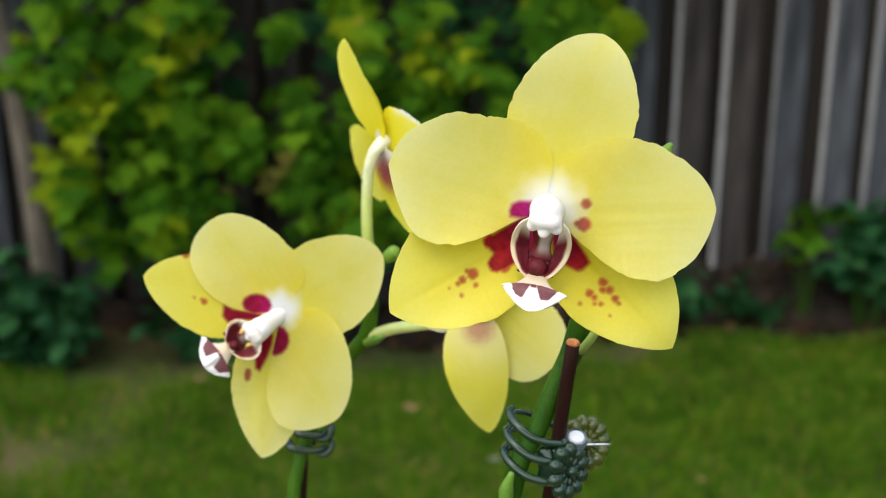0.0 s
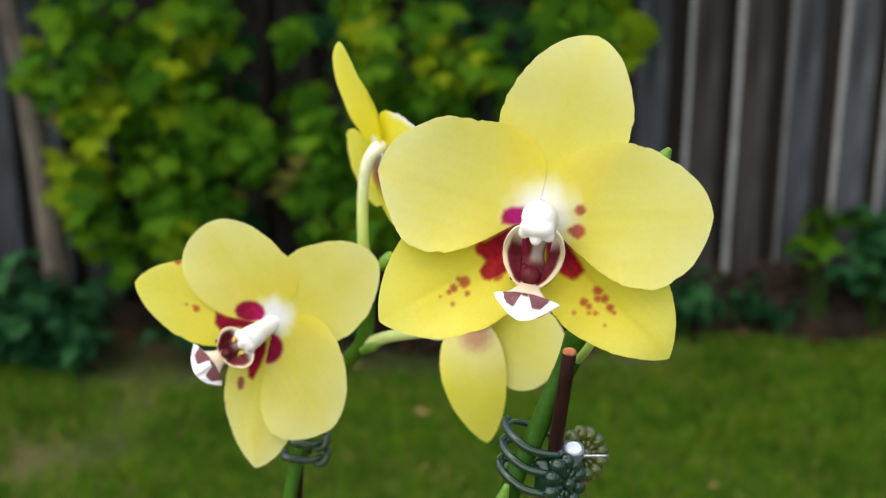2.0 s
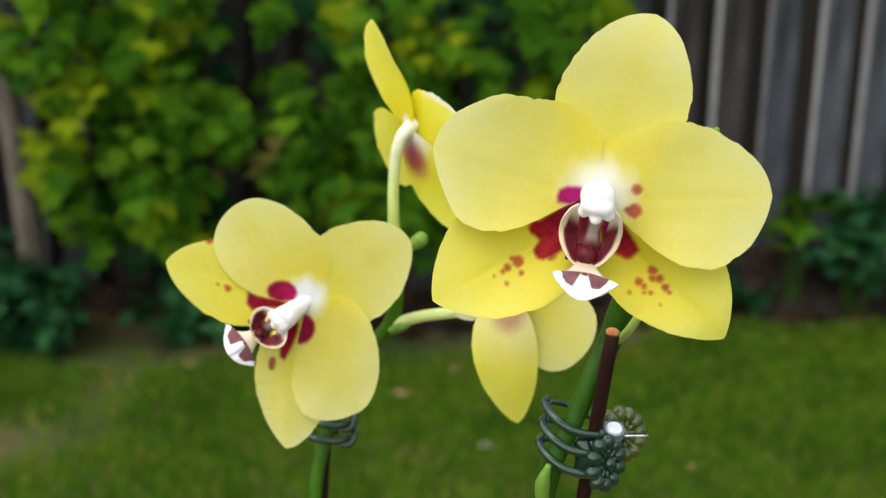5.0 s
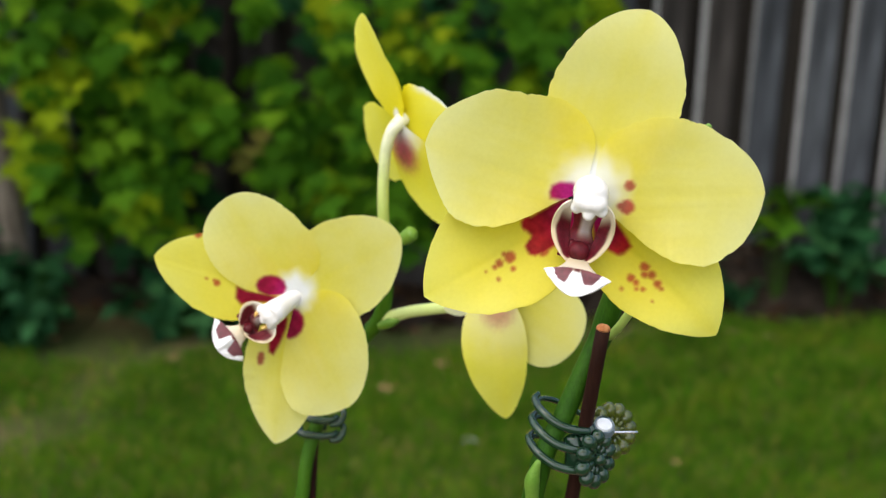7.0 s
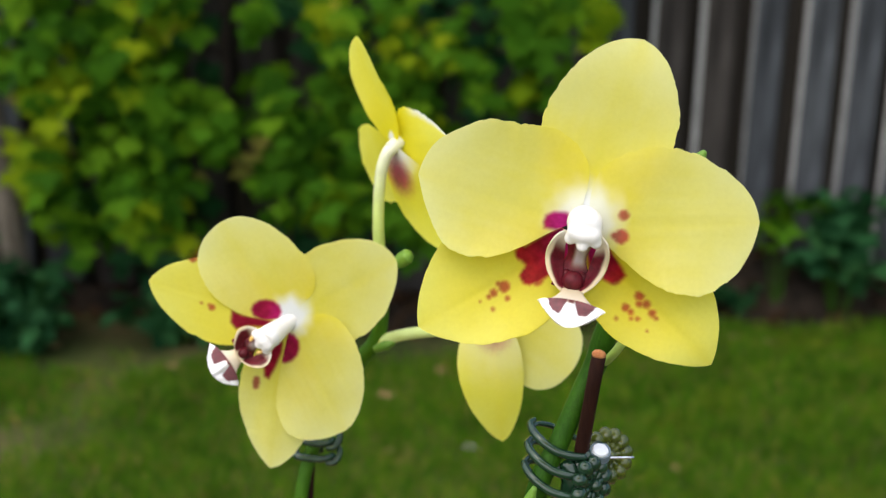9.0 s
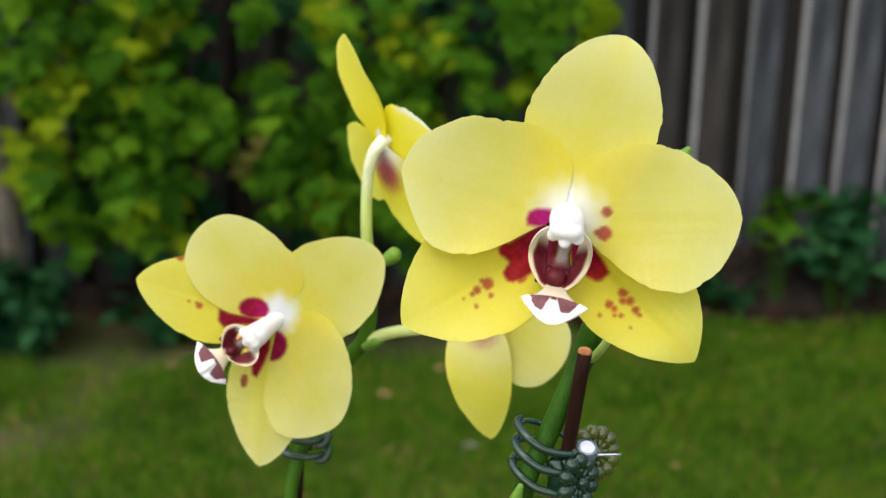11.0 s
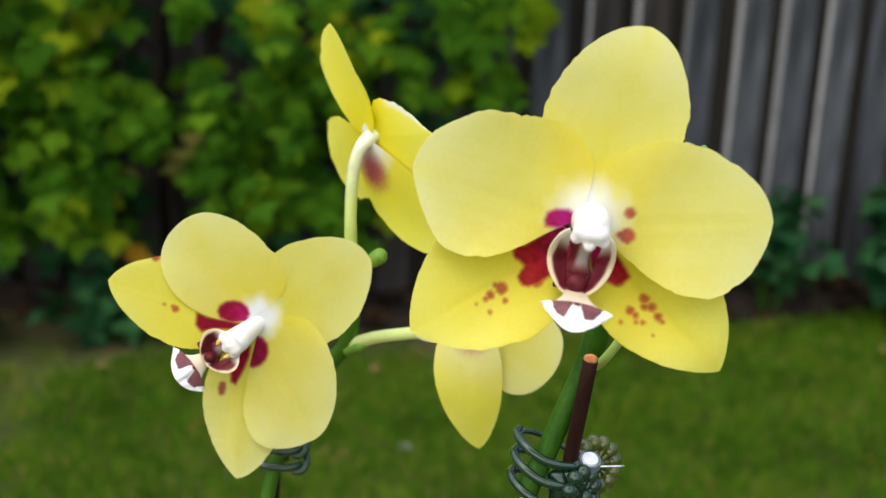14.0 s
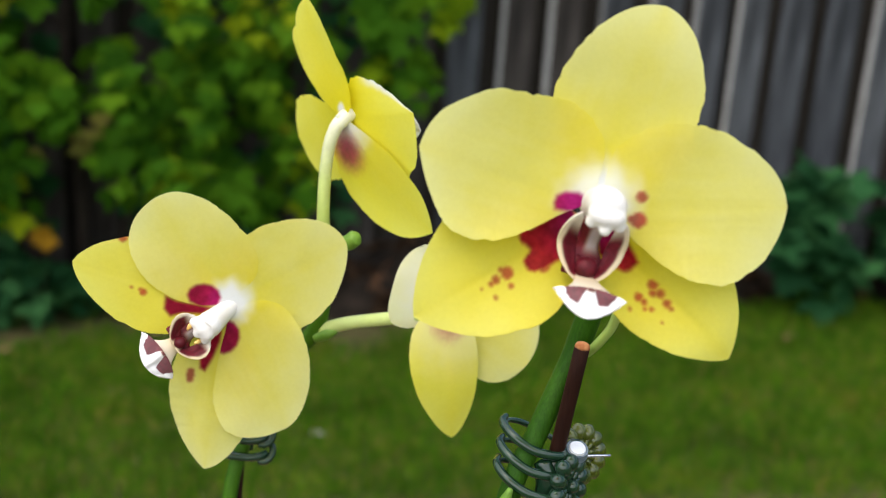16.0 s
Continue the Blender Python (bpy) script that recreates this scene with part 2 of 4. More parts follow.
M_LITTER = leaf_material("leaf_litter", [(0.0, (0.018, 0.011, 0.008)), (0.6, (0.055, 0.034, 0.021)), (1.0, (0.17, 0.09, 0.055))], True)
M_POT = surface("pot_terracotta", [(0.3, (0.28, 0.12, 0.07)), (0.7, (0.40, 0.19, 0.11))], 18, 0.8, 160, (0.4, 0.002))
M_TABLE = surface("table_wood", [(0.3, (0.14, 0.085, 0.05)), (0.7, (0.26, 0.17, 0.10))], 8, 0.6, 70, (0.4, 0.002), stretch=(0.3, 2, 2))


# ---- mesh helpers ----
def finish(name, bm, material, parent=None, smooth=True):
    me = bpy.data.meshes.new(name)
    bmesh.ops.recalc_face_normals(bm, faces=bm.faces)
    bm.to_mesh(me)
    bm.free()
    if smooth:
        me.polygons.foreach_set("use_smooth", [True] * len(me.polygons))
    for mm in material if isinstance(material, list) else [material]:
        me.materials.append(mm)
    ob = new(name, me)
    if parent:
        ob.parent = parent
    return ob


def part(name, bm, material, parent, label="", smooth=True):
    return tagged(finish(name, bm, material, parent, smooth), label)


def spline(points, count):
    """Catmull-Rom through the points, count samples."""
    pts = [Vector(p) for p in points]
    pts = [pts[0] * 2 - pts[1], *pts, pts[-1] * 2 - pts[-2]]
    out = []
    n = len(pts) - 3
    for i in range(count):
        f = i / (count - 1) * n
        k = min(int(f), n - 1)
        t = f - k
        a, b, c, d = pts[k : k + 4]
        out.append(0.5 * ((2 * b) + (c - a) * t + (2 * a - 5 * b + 4 * c - d) * t * t + (3 * b - a - 3 * c + d) * t ** 3))
    return out


def tube(bm, points, radii, seg=14, count=40, flat=1.0, mat_index=0):
    """A capped tube along a smooth line; radii are spread along it."""
    line = spline(points, count)
    rings = []
    side = None
    for i, p in enumerate(line):
        d = (line[min(i + 1, count - 1)] - line[max(i - 1, 0)]).normalized()
        side = (Vector((0.31, 0.9, 0.17)) if side is None else side)
        side = (side - d * side.dot(d)).normalized()
        up = d.cross(side)
        f = i / (count - 1) * (len(radii) - 1)
        k = min(int(f), len(radii) - 2)
        r = radii[k] * (1 - f + k) + radii[k + 1] * (f - k)
        rings.append([bm.verts.new(p + (side * math.cos(a) + up * math.sin(a) * flat) * r) for a in (math.tau * j / seg for j in range(seg))])
    for a, b in zip(rings, rings[1:]):
        for j in range(seg):
            bm.faces.new((a[j], a[(j + 1) % seg], b[(j + 1) % seg], b[j])).material_index = mat_index
    for ring, tip, sign in ((rings[0], line[0], -1), (rings[-1], line[-1], 1)):
        c = bm.verts.new(tip + (line[-1] - line[-2] if sign > 0 else line[0] - line[1]).normalized() * radii[-1 if sign > 0 else 0] * 0.35)
        for j in range(seg):
            bm.faces.new((ring[j], ring[(j + 1) % seg], c)).material_index = mat_index


def ball(bm, centre, scale, turn=(0, 0, 0), seg=14):
    m = pose(*centre, *turn) @ Matrix.Diagonal((*scale, 1))
    bmesh.ops.create_uvsphere(bm, u_segments=seg, v_segments=max(8, seg * 2 // 3), radius=1, matrix=m)


def box(bm, centre, size, bevel=0.0):
    geo = bmesh.ops.create_cube(bm, size=1, matrix=Matrix.Translation(centre) @ Matrix.Diagonal((*size, 1)))
    if bevel:
        edges = list({e for v in geo["verts"] for e in v.link_edges})
        bmesh.ops.bevel(bm, geom=edges, offset=bevel, segments=2, affect="EDGES")


def frame_empty(name, m, label, category, group=""):
    ob = new(name)
    ob.matrix_world = m
    ob.empty_display_size = 0.01
    return tagged(ob, label, category, group)


# ---- the orchid ----
def smooth01(a, b, x):
    x = min(1.0, max(0.0, (x - a) / (b - a)))
    return x * x * (3 - 2 * x)


def inside(x, y, outline):
    """How far a point lies inside a closed outline; below zero outside."""
    best, odd = 1e9, False
    for (ax, ay), (bx, by) in zip(outline, outline[1:] + outline[:1]):
        ux, uy = bx - ax, by - ay
        f = min(1.0, max(0.0, ((x - ax) * ux + (y - ay) * uy) / (ux * ux + uy * uy)))
        best = min(best, math.hypot(x - ax - f * ux, y - ay - f * uy))
        if (ay > y) != (by > y) and x < ax + ux * (y - ay) / uy:
            odd = not odd
    return best if odd else -best


def tepal(name, parent, material, angle, length, left, right, base=(0, 0), lift=0.0, cup=0.12, reflex=0.0, rise=0.0, bend=0.0,
          spots=(), heart=11.0, seed=0, label="", ruffle=0.2, mesh=(72, 56), blush=None, settle=1.0, back=(0.0, 0.0, 0.0), areas=(), tone=0.0, wavy=1.0, pale=1.0, rim=0, sag=(0.0, 0.0, 0.0), midrib=1.0):
    """One petal or sepal in its flower's plane, in millimetres. left and right: half-width, and the two powers that shape that side."""
    nu, nv = (150, 110) if spots or areas else mesh
    a = radians(angle)
    u, v = Vector((math.cos(a), math.sin(a), 0)), Vector((-math.sin(a), math.cos(a), 0))
    rows, pig = [], []

    def side(s, w, p, q):
        peak = p / (p + q)
        return w * (s ** p * (1 - s) ** q) / (peak ** p * (1 - peak) ** q)

    # sag: how far the middle lies behind it, and the share of that which the two margins keep
    # back: how far the tip and the two margins lie behind the flower's plane, away from the front point
    front = (ORCHID_AT @ parent.matrix_basis).inverted() @ Vector((0.0, 0.0, 1.32)) * 1000
    verts = []
    for i in range(nu + 1):
        s = 0.5 - 0.5 * math.cos(math.pi * i / nu)
        s = min(max(s, 1e-5), 1 - 1e-5)
        for j in range(nv + 1):
            k = 2 * j / nv - 1
            w = side(s, *left) if k > 0 else side(s, *right)
            edge = 0.03 * noise.noise(Vector((s * 5 + seed, 3.1 * (1 if k > 0 else -1), seed * 1.7))) + 0.018 * noise.noise(Vector((s * 19, seed, 1.3 * (1 if k > 0 else -1)))) + 0.010 * noise.noise(Vector((s * 47, seed * 2.1, 4.3 * (1 if k > 0 else -1))))
            w *= 1 + wavy * edge
            p = Vector((*base, 0)) + u * (s * length) + v * (k * w + bend * s * s)
            wave = noise.noise(Vector((p.x * 0.09 + seed * 3, p.y * 0.09, seed))) * ruffle * (0.3 + abs(k)) * 2.2 * smooth01(0.1, 0.6, s)
            crease = -0.08 * midrib * math.exp(-((k * w) / 1.1) ** 2) * smooth01(0.05, 0.3, s) * smooth01(1.0, 0.6, s)
            vein = noise.noise(Vector((k * w * 0.55, s * 2.0, seed * 2.3))) + 0.25 * noise.noise(Vector((k * w * 1.1, s * 4.0, seed)))
            p.z = lift * (settle + (1 - settle) * smooth01(0.1, 0.6, s)) + 0.035 * vein + rise * s * length - reflex * s * s * length + cup * (k * k) * w * 0.9 * smooth01(0.1, 0.5, s) + wave + crease
            depth = back[0] * s * s + (back[1] if k > 0 else back[2]) * k * k * math.sin(math.pi * s)
            depth += sag[0] * smooth01(0.96, 0.28, s) * (1 - (1 - (sag[1] if k > 0 else sag[2])) * k * k * smooth01(0.12, 0.5, s))
            verts.append((p + (p - front).normalized() * depth) * 0.001)
            red = white = mag = 0.0
            blur = noise.noise(Vector((p.x * 0.9, p.y * 0.9, seed)))
            for x, y, r, m in spots:
                d = math.hypot(p.x - x, p.y - y) + blur * min(r * 0.10, 0.25)
                f = smooth01(r + 0.42, r - 0.75, d + 0.2 * noise.noise(Vector((p.x * 1.3, p.y * 1.3, seed + 5)))) * (1.0 if r > 1.95 else 0.80)
                if f > 0:
                    mag = (mag * red + m * f) / (red + f)
                    red = max(red, f)
            for outline in areas:
                d = inside(p.x, p.y, outline) + 0.1 * blur
                f = smooth01(-0.55, 0.85, d)
                if f > 0:
                    mag = (mag * red + (min(1.0, tone + 0.22 * smooth01(10.0, 4.5, math.hypot(p.x - 1.0, p.y - 1.2))) if tone else smooth01(21.0, 4.0, math.hypot(p.x - 1.0, p.y - 1.2))) * f) / (red + f)
                    red = max(red, f)
            d = math.hypot(p.x - 1.0, p.y - 1.2)
            white = smooth01(heart, heart * 0.35, d + 1.4 * noise.noise(Vector((p.x * 0.35, p.y * 0.35, seed)))) * pale if heart else 0.0
            # rim: the highlight along one margin is put into the pigment as white
            if rim:
                white = max(white, 0.85 * smooth01(0.72, 0.98, rim * k) * smooth01(0.15, 0.4, s))
            if blush:
                x, y, r, strong = blush
                red = max(red, strong * smooth01(r, r * 0.2, math.hypot(p.x - x, p.y - y) + blur * 0.8))
                mag = 0.75
            pig.append((red, white, mag, 0.56 * s + 0.34 * abs(k) * s - 0.02 + 0.04 * vein))
    faces = []
    for i in range(nu):
        for j in range(nv):
            q = i * (nv + 1) + j
            faces.append((q, q + 1, q + nv + 2, q + nv + 1))
    me = bpy.data.meshes.new(name)
    me.from_pydata(verts, [], faces)
    at = me.attributes.new("pigment", "FLOAT_COLOR", "POINT")
    at.data.foreach_set("color", [c for p in pig for c in p])
    me.polygons.foreach_set("use_smooth", [True] * len(me.polygons))
    me.materials.append(material)
    ob = new(name, me)
    ob.parent = parent
    sol = ob.modifiers.new("thickness", "SOLIDIFY")
    sol.thickness, sol.offset, sol.use_rim = 0.00022, 0.0, False
    return tagged(ob, label)


def lip_material():
    """Ivory to maroon by the pigment attribute, white where G says so."""
    m, t, b = nodes_of("lip_ivory_maroon")
    pig = add(t, "ShaderNodeAttribute")
    pig.attribute_name = "pigment"
    sep = add(t, "ShaderNodeSeparateColor")
    t.links.new(pig.outputs["Color"], sep.inputs[0])
    fine = noise_node(t, 900, 3.0)
    ivory = mix(t, (0.68, 0.55, 0.33), (0.88, 0.87, 0.87), sep.outputs[1])
    maroon = ramp(t, fine.outputs[0], [(0.3, (0.085, 0.003, 0.008)), (0.75, (0.16, 0.008, 0.020))])
    t.links.new(mix(t, ivory, maroon, sep.outputs[0]), b.inputs["Base Color"])
    b.inputs["Roughness"].default_value = 0.55
    b.inputs["Specular IOR Level"].default_value = 0.3
    bump(t, b, fine.outputs[0], 0.2, 0.0003)
    return m


M_LIP = lip_material()


def sheet(name, parent, grid, pigment, material, thick=0.0006, label=""):
    """A sheet from rows of points in millimetres, with a pigment for each."""
    nv = len(grid[0])
    me = bpy.data.meshes.new(name)
    me.from_pydata([Vector(p) * 0.001 for row in grid for p in row], [], [(i * nv + j, i * nv + j + 1, (i + 1) * nv + j + 1, (i + 1) * nv + j) for i in range(len(grid) - 1) for j in range(nv - 1)])
    at = me.attributes.new("pigment", "FLOAT_COLOR", "POINT")
    at.data.foreach_set("color", [c for row in pigment for p in row for c in (*p, 1)])
    me.polygons.foreach_set("use_smooth", [True] * len(me.polygons))
    me.materials.append(material)
    ob = new(name, me)
    ob.parent = parent
    sol = ob.modifiers.new("thickness", "SOLIDIFY")
    sol.thickness, sol.offset = thick, 0.0
    return tagged(ob, label)


def lip(parent, turn=0.0, size=1.0, offset=(0.0, 0.0), reach=0.0, fold=1.0, tip=(0.0, 1.0, 0.0), base=(0.0, 0.4, -1.0), raised=0.0, rim=0.42, neck=0.0041, blunt=0.0, deep=0.0, fill=1.0, teeth=False):
    """Column, side lobes, callus and anchor-shaped mid lobe; the lip hangs towards -y, turned about the flower's axis.
    reach: how far the hood stands out from the flower's middle; fold: foreshortening of the ring; tip: shift, size and tilt of the mid lobe;
    deep: how far the ring and the callus lie behind the hood, away from the front point; fill: width of the throat."""
    m = Matrix.Translation((*offset, 0)) @ Matrix.Rotation(radians(turn), 4, "Z") @ Matrix.Translation((0, -reach, 0)) @ Matrix.Rotation(radians(-raised), 4, "X") @ Matrix.Scale(size, 4)

    def place(x, y, z):
        return m @ Vector((x, y * (fold if y < -3 else 1.0) + (3 * (fold - 1) if y < -3 else 0.0), z))

    front = (ORCHID_AT @ parent.matrix_basis).inverted() @ Vector((0.0, 0.0, 1.32)) * 1000

    def place_deep(x, y, z):
        p = place(x, y, z)
        return p + (p - front).normalized() * deep * (0.45 + 0.55 * smooth01(-2.0, -10.0, y))

    # column: a white rounded hood on a short neck, three soft teeth on its lower rim
    bm = bmesh.new()
    start = m.inverted() @ (Vector(base) - Vector((0, 0, 0.75 * deep)))
    tube(bm, [place(*start) * 0.001, place(start.x * 0.5, start.y * 0.5 + 0.2, 4.4 if base[2] > -3 else -0.6) * 0.001, place(0, -0.2, 7.4) * 0.001, place(0, -1.6, 8.6) * 0.001],
         [neck * size, neck * size, 0.0040 * size, 0.0030 * size], seg=32, count=30)
    for x, y, z, rx, ry, rz in ((0, -0.6, 7.9, 3.9, 3.6, 3.0), (-1.7, -2.2, 8.2, 2.5, 2.5, 2.6), (1.7, -2.2, 8.2, 2.5, 2.5, 2.6), (0.1, -5.1, 8.3, 1.5, 1.6, 1.2), (-3.0, -3.9, 7.8, 1.5, 1.6, 1.3), (3.0, -3.8, 7.8, 1.5, 1.6, 1.3), (0, -2.6, 9.0, 2.3, 2.0, 2.0)):
        ball(bm, place(x, y, z) * 0.001, (rx * 0.001 * size, ry * 0.001 * size, rz * 0.001 * size), seg=28)
    col = part("column", bm, M_WHITE, parent, "glossy white column hood")
    meld = col.modifiers.new("meld", "REMESH")
    meld.mode, meld.voxel_size, meld.use_smooth_shade = "VOXEL", 0.00028, True
    soften = col.modifiers.new("soften", "SMOOTH")
    soften.factor, soften.iterations = 0.5, 20
    # side lobes: two upright curved blades, ivory rim, maroon inside
    outer = spline([Vector(p) for p in ((4.3, -2.2, 7.0), (6.2, -4.0, 7.8), (7.4, -7.4, 8.4), (6.9, -11.2, 8.6), (5.0, -14.4, 8.4), (2.6, -16.6, 8.0), (0.6, -17.3, 7.6))], 40)
    inner = spline([Vector(p) for p in ((3.7, -3.2, 6.6), (3.7, -5.4, 6.0), (3.3, -8.6, 5.8), (2.9, -11.6, 6.0), (2.6, -13.2, 6.4), (2.0, -14.5, 6.9), (0.2, -15.3, 7.2))], 40)
    for sgn in (-1, 1):
        grid, pig = [], []
        for i, (po, pi) in enumerate(zip(outer, inner)):
            s = i / (len(outer) - 1)
            row, prow = [], []
            for j in range(17):
                k = j / 16
                p = po.lerp(pi, k)
                z = p.z + 0.45 * math.sin(math.pi * min(1.0, 1.4 * k)) * math.sin(math.pi * s)
                row.append(place_deep(sgn * p.x, p.y, z))
                n = 0.16 * noise.noise(Vector((s * 6, k * 3, 7.0 * sgn)))
                maroon = smooth01(rim, rim + 0.16, k + n + 0.06 * math.sin(math.pi * s)) * smooth01(0.12, 0.30, s) * smooth01(0.94, 0.84, s)
                prow.append((maroon, 0.06 + smooth01(0.40, 0.0, s) * 0.6, 0))
            grid.append(row)
            pig.append(prow)
        sheet("lip_side_lobe", parent, grid, pig, M_LIP, 0.0005 * size, "ivory side lobe with maroon inner face")
    # throat: maroon tongue of the lip behind the callus, greyish pink along its middle
    grid, pig = [], []
    for i in range(25):
        s = i / 24
        row, prow = [], []
        for j in range(21):
            k = j / 10 - 1
            half = 3.3 - 1.5 * math.sin(math.pi * min(1, s * 1.35)) + 0.3 * smooth01(0.55, 0.9, s)
            row.append(place_deep(k * half * fill - 0.7, -3.2 - 12.6 * s, 4.6 - 1.8 * k * k - 1.2 * math.sin(math.pi * s) + 1.6 * s))
            pale = smooth01(0.75, 0.25, abs(k - 0.35)) * smooth01(0.68, 0.42, s)
            prow.append((1 - 0.52 * pale, 0.75 * pale, 0))
        grid.append(row)
        pig.append(prow)
    sheet("lip_throat", parent, grid, pig, M_LIP, 0.0006 * size, "maroon throat of the lip")
    bm = bmesh.new()
    knob = size * (0.7 if teeth else 1.0)
    ball(bm, place_deep(0, -13.8, 7.4) * 0.001, (0.0026 * knob, 0.0025 * knob, 0.0021 * size), seg=22)
    for sgn in (-1, 1):
        ball(bm, place_deep(sgn * 2.4, -13.4, 5.2) * 0.001, (0.0016 * size, 0.0022 * size, 0.0012 * size), (0, 0, sgn * 20), seg=16)
    part("lip_callus", bm, M_MAROON, parent, "dark maroon callus knob")
    for x, y in ((-2.9, -6.6), (2.7, -7.2)) if teeth else ():
        bm = bmesh.new()
        tube(bm, [place(x, y + 1.2, 7.2) * 0.001, place(x * 0.92, y, 8.2) * 0.001, place(x * 0.8, y - 1.4, 8.6) * 0.001], [0.0007, 0.0007, 0.0003], seg=10, count=8)
        part("callus_tooth", bm, M_TOOTH, parent, "small orange-yellow tooth in the throat")
    # mid lobe: anchor-shaped white tip with two maroon patches, on an ivory claw
    dy, grow, lean = tip
    wag = Matrix.Translation((0, -17.0 + dy, 7.0)) @ Matrix.Rotation(radians(lean), 4, "X") @ Matrix.Scale(grow, 4) @ Matrix.Translation((0, 17.0, -7.0))

    def place_tip(x, y, z):
        return m @ (wag @ Vector((x, y, z)))

    grid, pig = [], []
    for i in range(81):
        k = i / 40 - 1
        top = -18.0 - 1.5 * abs(k) ** 1.6
        low = -24.6 + (4.3 - 1.3 * blunt) * abs(k) ** (1.85 + 0.2 * blunt)
        turned = 0.84 - 0.20 * blunt
        if abs(k) > turned:
            mid = (top + low) / 2
            f = math.sqrt(max(0.0, 1 - ((abs(k) - turned) / (1 - turned)) ** 2))
            top, low = mid + (top - mid) * f, mid + (low - mid) * f
        row, prow = [], []
        for j in range(49):
            f = j / 48
            y = top + (low - top) * f
            x = k * 8.0 * (1 - 0.12 * f)
            z = 7.0 + 1.4 * f - 2.0 * abs(k) ** 2 + 0.7 * math.exp(-(k / 0.12) ** 2) + 0.4 * noise.noise(Vector((k * 3, f * 3, 2)))
            row.append(place_tip(x, y, z))
            n = 0.06 * noise.noise(Vector((k * 5, f * 5, 4)))
            reach_down = (0.60 + 0.12 * blunt) * smooth01(0.02, 0.34, abs(k)) * smooth01(0.74 + 0.10 * blunt, 0.56 + 0.10 * blunt, abs(k) + n)
            patch = smooth01(-0.03, 0.05, reach_down - f + n) * smooth01(0.01, 0.06, reach_down)
            patch = max(patch, smooth01(0.10, 0.05, abs(k)) * smooth01(0.16, 0.08, f))
            prow.append((0.94 * patch, smooth01(0.0, 0.22, f + abs(k) * 0.35), 0))
        grid.append(row)
        pig.append(prow)
    sheet("lip_mid_lobe", parent, grid, pig, M_LIP, 0.0007 * size, "white anchor-shaped lip tip with maroon patches")
    grid, pig = [], []
    for i in range(15):
        s = i / 14
        a, b = place_deep(0, -15.6, 6.2), place_tip(0, -19.0, 7.0)
        side = (place_deep(1, -15.6, 6.2) - a)
        row = [a.lerp(b, s) + side * ((j / 6 - 1) * (2.2 + 2.6 * s * s)) + Vector((0, 0, -0.9 * (j / 6 - 1) ** 2 - 0.4 * s)) for j in range(13)]
        grid.append(row)
        pig.append([(0.0, 0.45 * s, 0)] * 13)
    sheet("lip_claw", parent, grid, pig, M_LIP, 0.0007 * size)


M_TOOTH = surface("callus_tooth_yellow", [(0.3, (0.70, 0.42, 0.10)), (0.7, (0.82, 0.60, 0.22))], 300, 0.45, 1500, (0.2, 0.0002), spec=0.25, wear=0.3)
M_MAROON = surface("callus_maroon", [(0.3, (0.06, 0.003, 0.006)), (0.7, (0.14, 0.008, 0.017))], 300, 0.5, 1500, (0.2, 0.0003), spec=0.25, wear=0.3)

ORCHID_AT = pose(0.0, 0.40, 0.80)
orchid = frame_empty("orchid_plant", ORCHID_AT, "yellow moth orchid with crimson-spotted flowers on two green spikes", "orchid")


def flower(m, label, knob=1.0, seat=0.0):
    """The small receptacle behind the petals; its children are placed in its own frame."""
    bm = bmesh.new()
    tube(bm, [Vector((0, 0, seat - 0.0040)), Vector((0, 0, seat - 0.002)), Vector((0, 0, seat - 0.0008))], [0.0016 * knob, 0.0018 * knob, 0.0014 * knob], seg=14, count=8)
    ob = part("flower", bm, M_PEDICEL_W, orchid, label)
    ob.matrix_basis = ORCHID_AT.inverted() @ m
    return ob


TILT = 72.8
# the large flower, open towards the camera
A = flower(pose(0.0268, 0.3094, 1.2347, TILT) @ pose(0, 0, 0, 0, -13, 0), "large open yellow orchid flower with crimson blotches", seat=-0.008)
SPOT_L = [(-18.6, -15.4, 1.6, 0.1), (-21.3, -17.1, 1.15, 0.1), (-22.4, -17.9, 0.8, 0.1), (-20.0, -14.8, 0.8, 0.1), (-17.7, -18.3, 0.8, 0.1), (-21.4, -21.0, 0.65, 0.1), (-24.6, -19.2, 0.4, 0.1),
          (-13.9, -7.2, 2.0, 0.3), (-12.4, -12.9, 2.3, 0.15), (-10.4, -13.4, 1.9, 0.15)]
AREA_L = [(-4.0, -0.4), (-7.6, -2.1), (-11.0, -4.0), (-13.6, -5.6), (-15.2, -7.0), (-14.8, -8.8), (-13.4, -10.2), (-14.2, -12.4), (-12.6, -14.6), (-10.2, -14.8), (-8.0, -13.2), (-4.0, -10.8), (-1.5, -6.0)]
SPOT_R = [(14.3, -17.3, 1.3, 0.1), (14.3, -19.2, 1.0, 0.1), (15.9, -19.2, 1.2, 0.1), (11.0, -20.1, 1.15, 0.1), (12.2, -21.1, 0.9, 0.1), (12.2, -22.7, 0.6, 0.1), (13.8, -22.7, 0.7, 0.1), (17.3, -21.4, 1.1, 0.1), (18.1, -22.5, 0.7, 0.1), (8.6, -22.7, 0.6, 0.1), (16.0, -25.6, 0.4, 0.1),
          (8.4, -13.0, 1.9, 0.1)]
AREA_R = [(3.4, -1.8), (5.6, -3.2), (8.0, -6.9), (10.2, -10.2), (11.4, -12.4), (9.8, -14.2), (7.8, -14.8), (4.9, -13.2), (2.0, -10.8), (1.5, -6.0)]
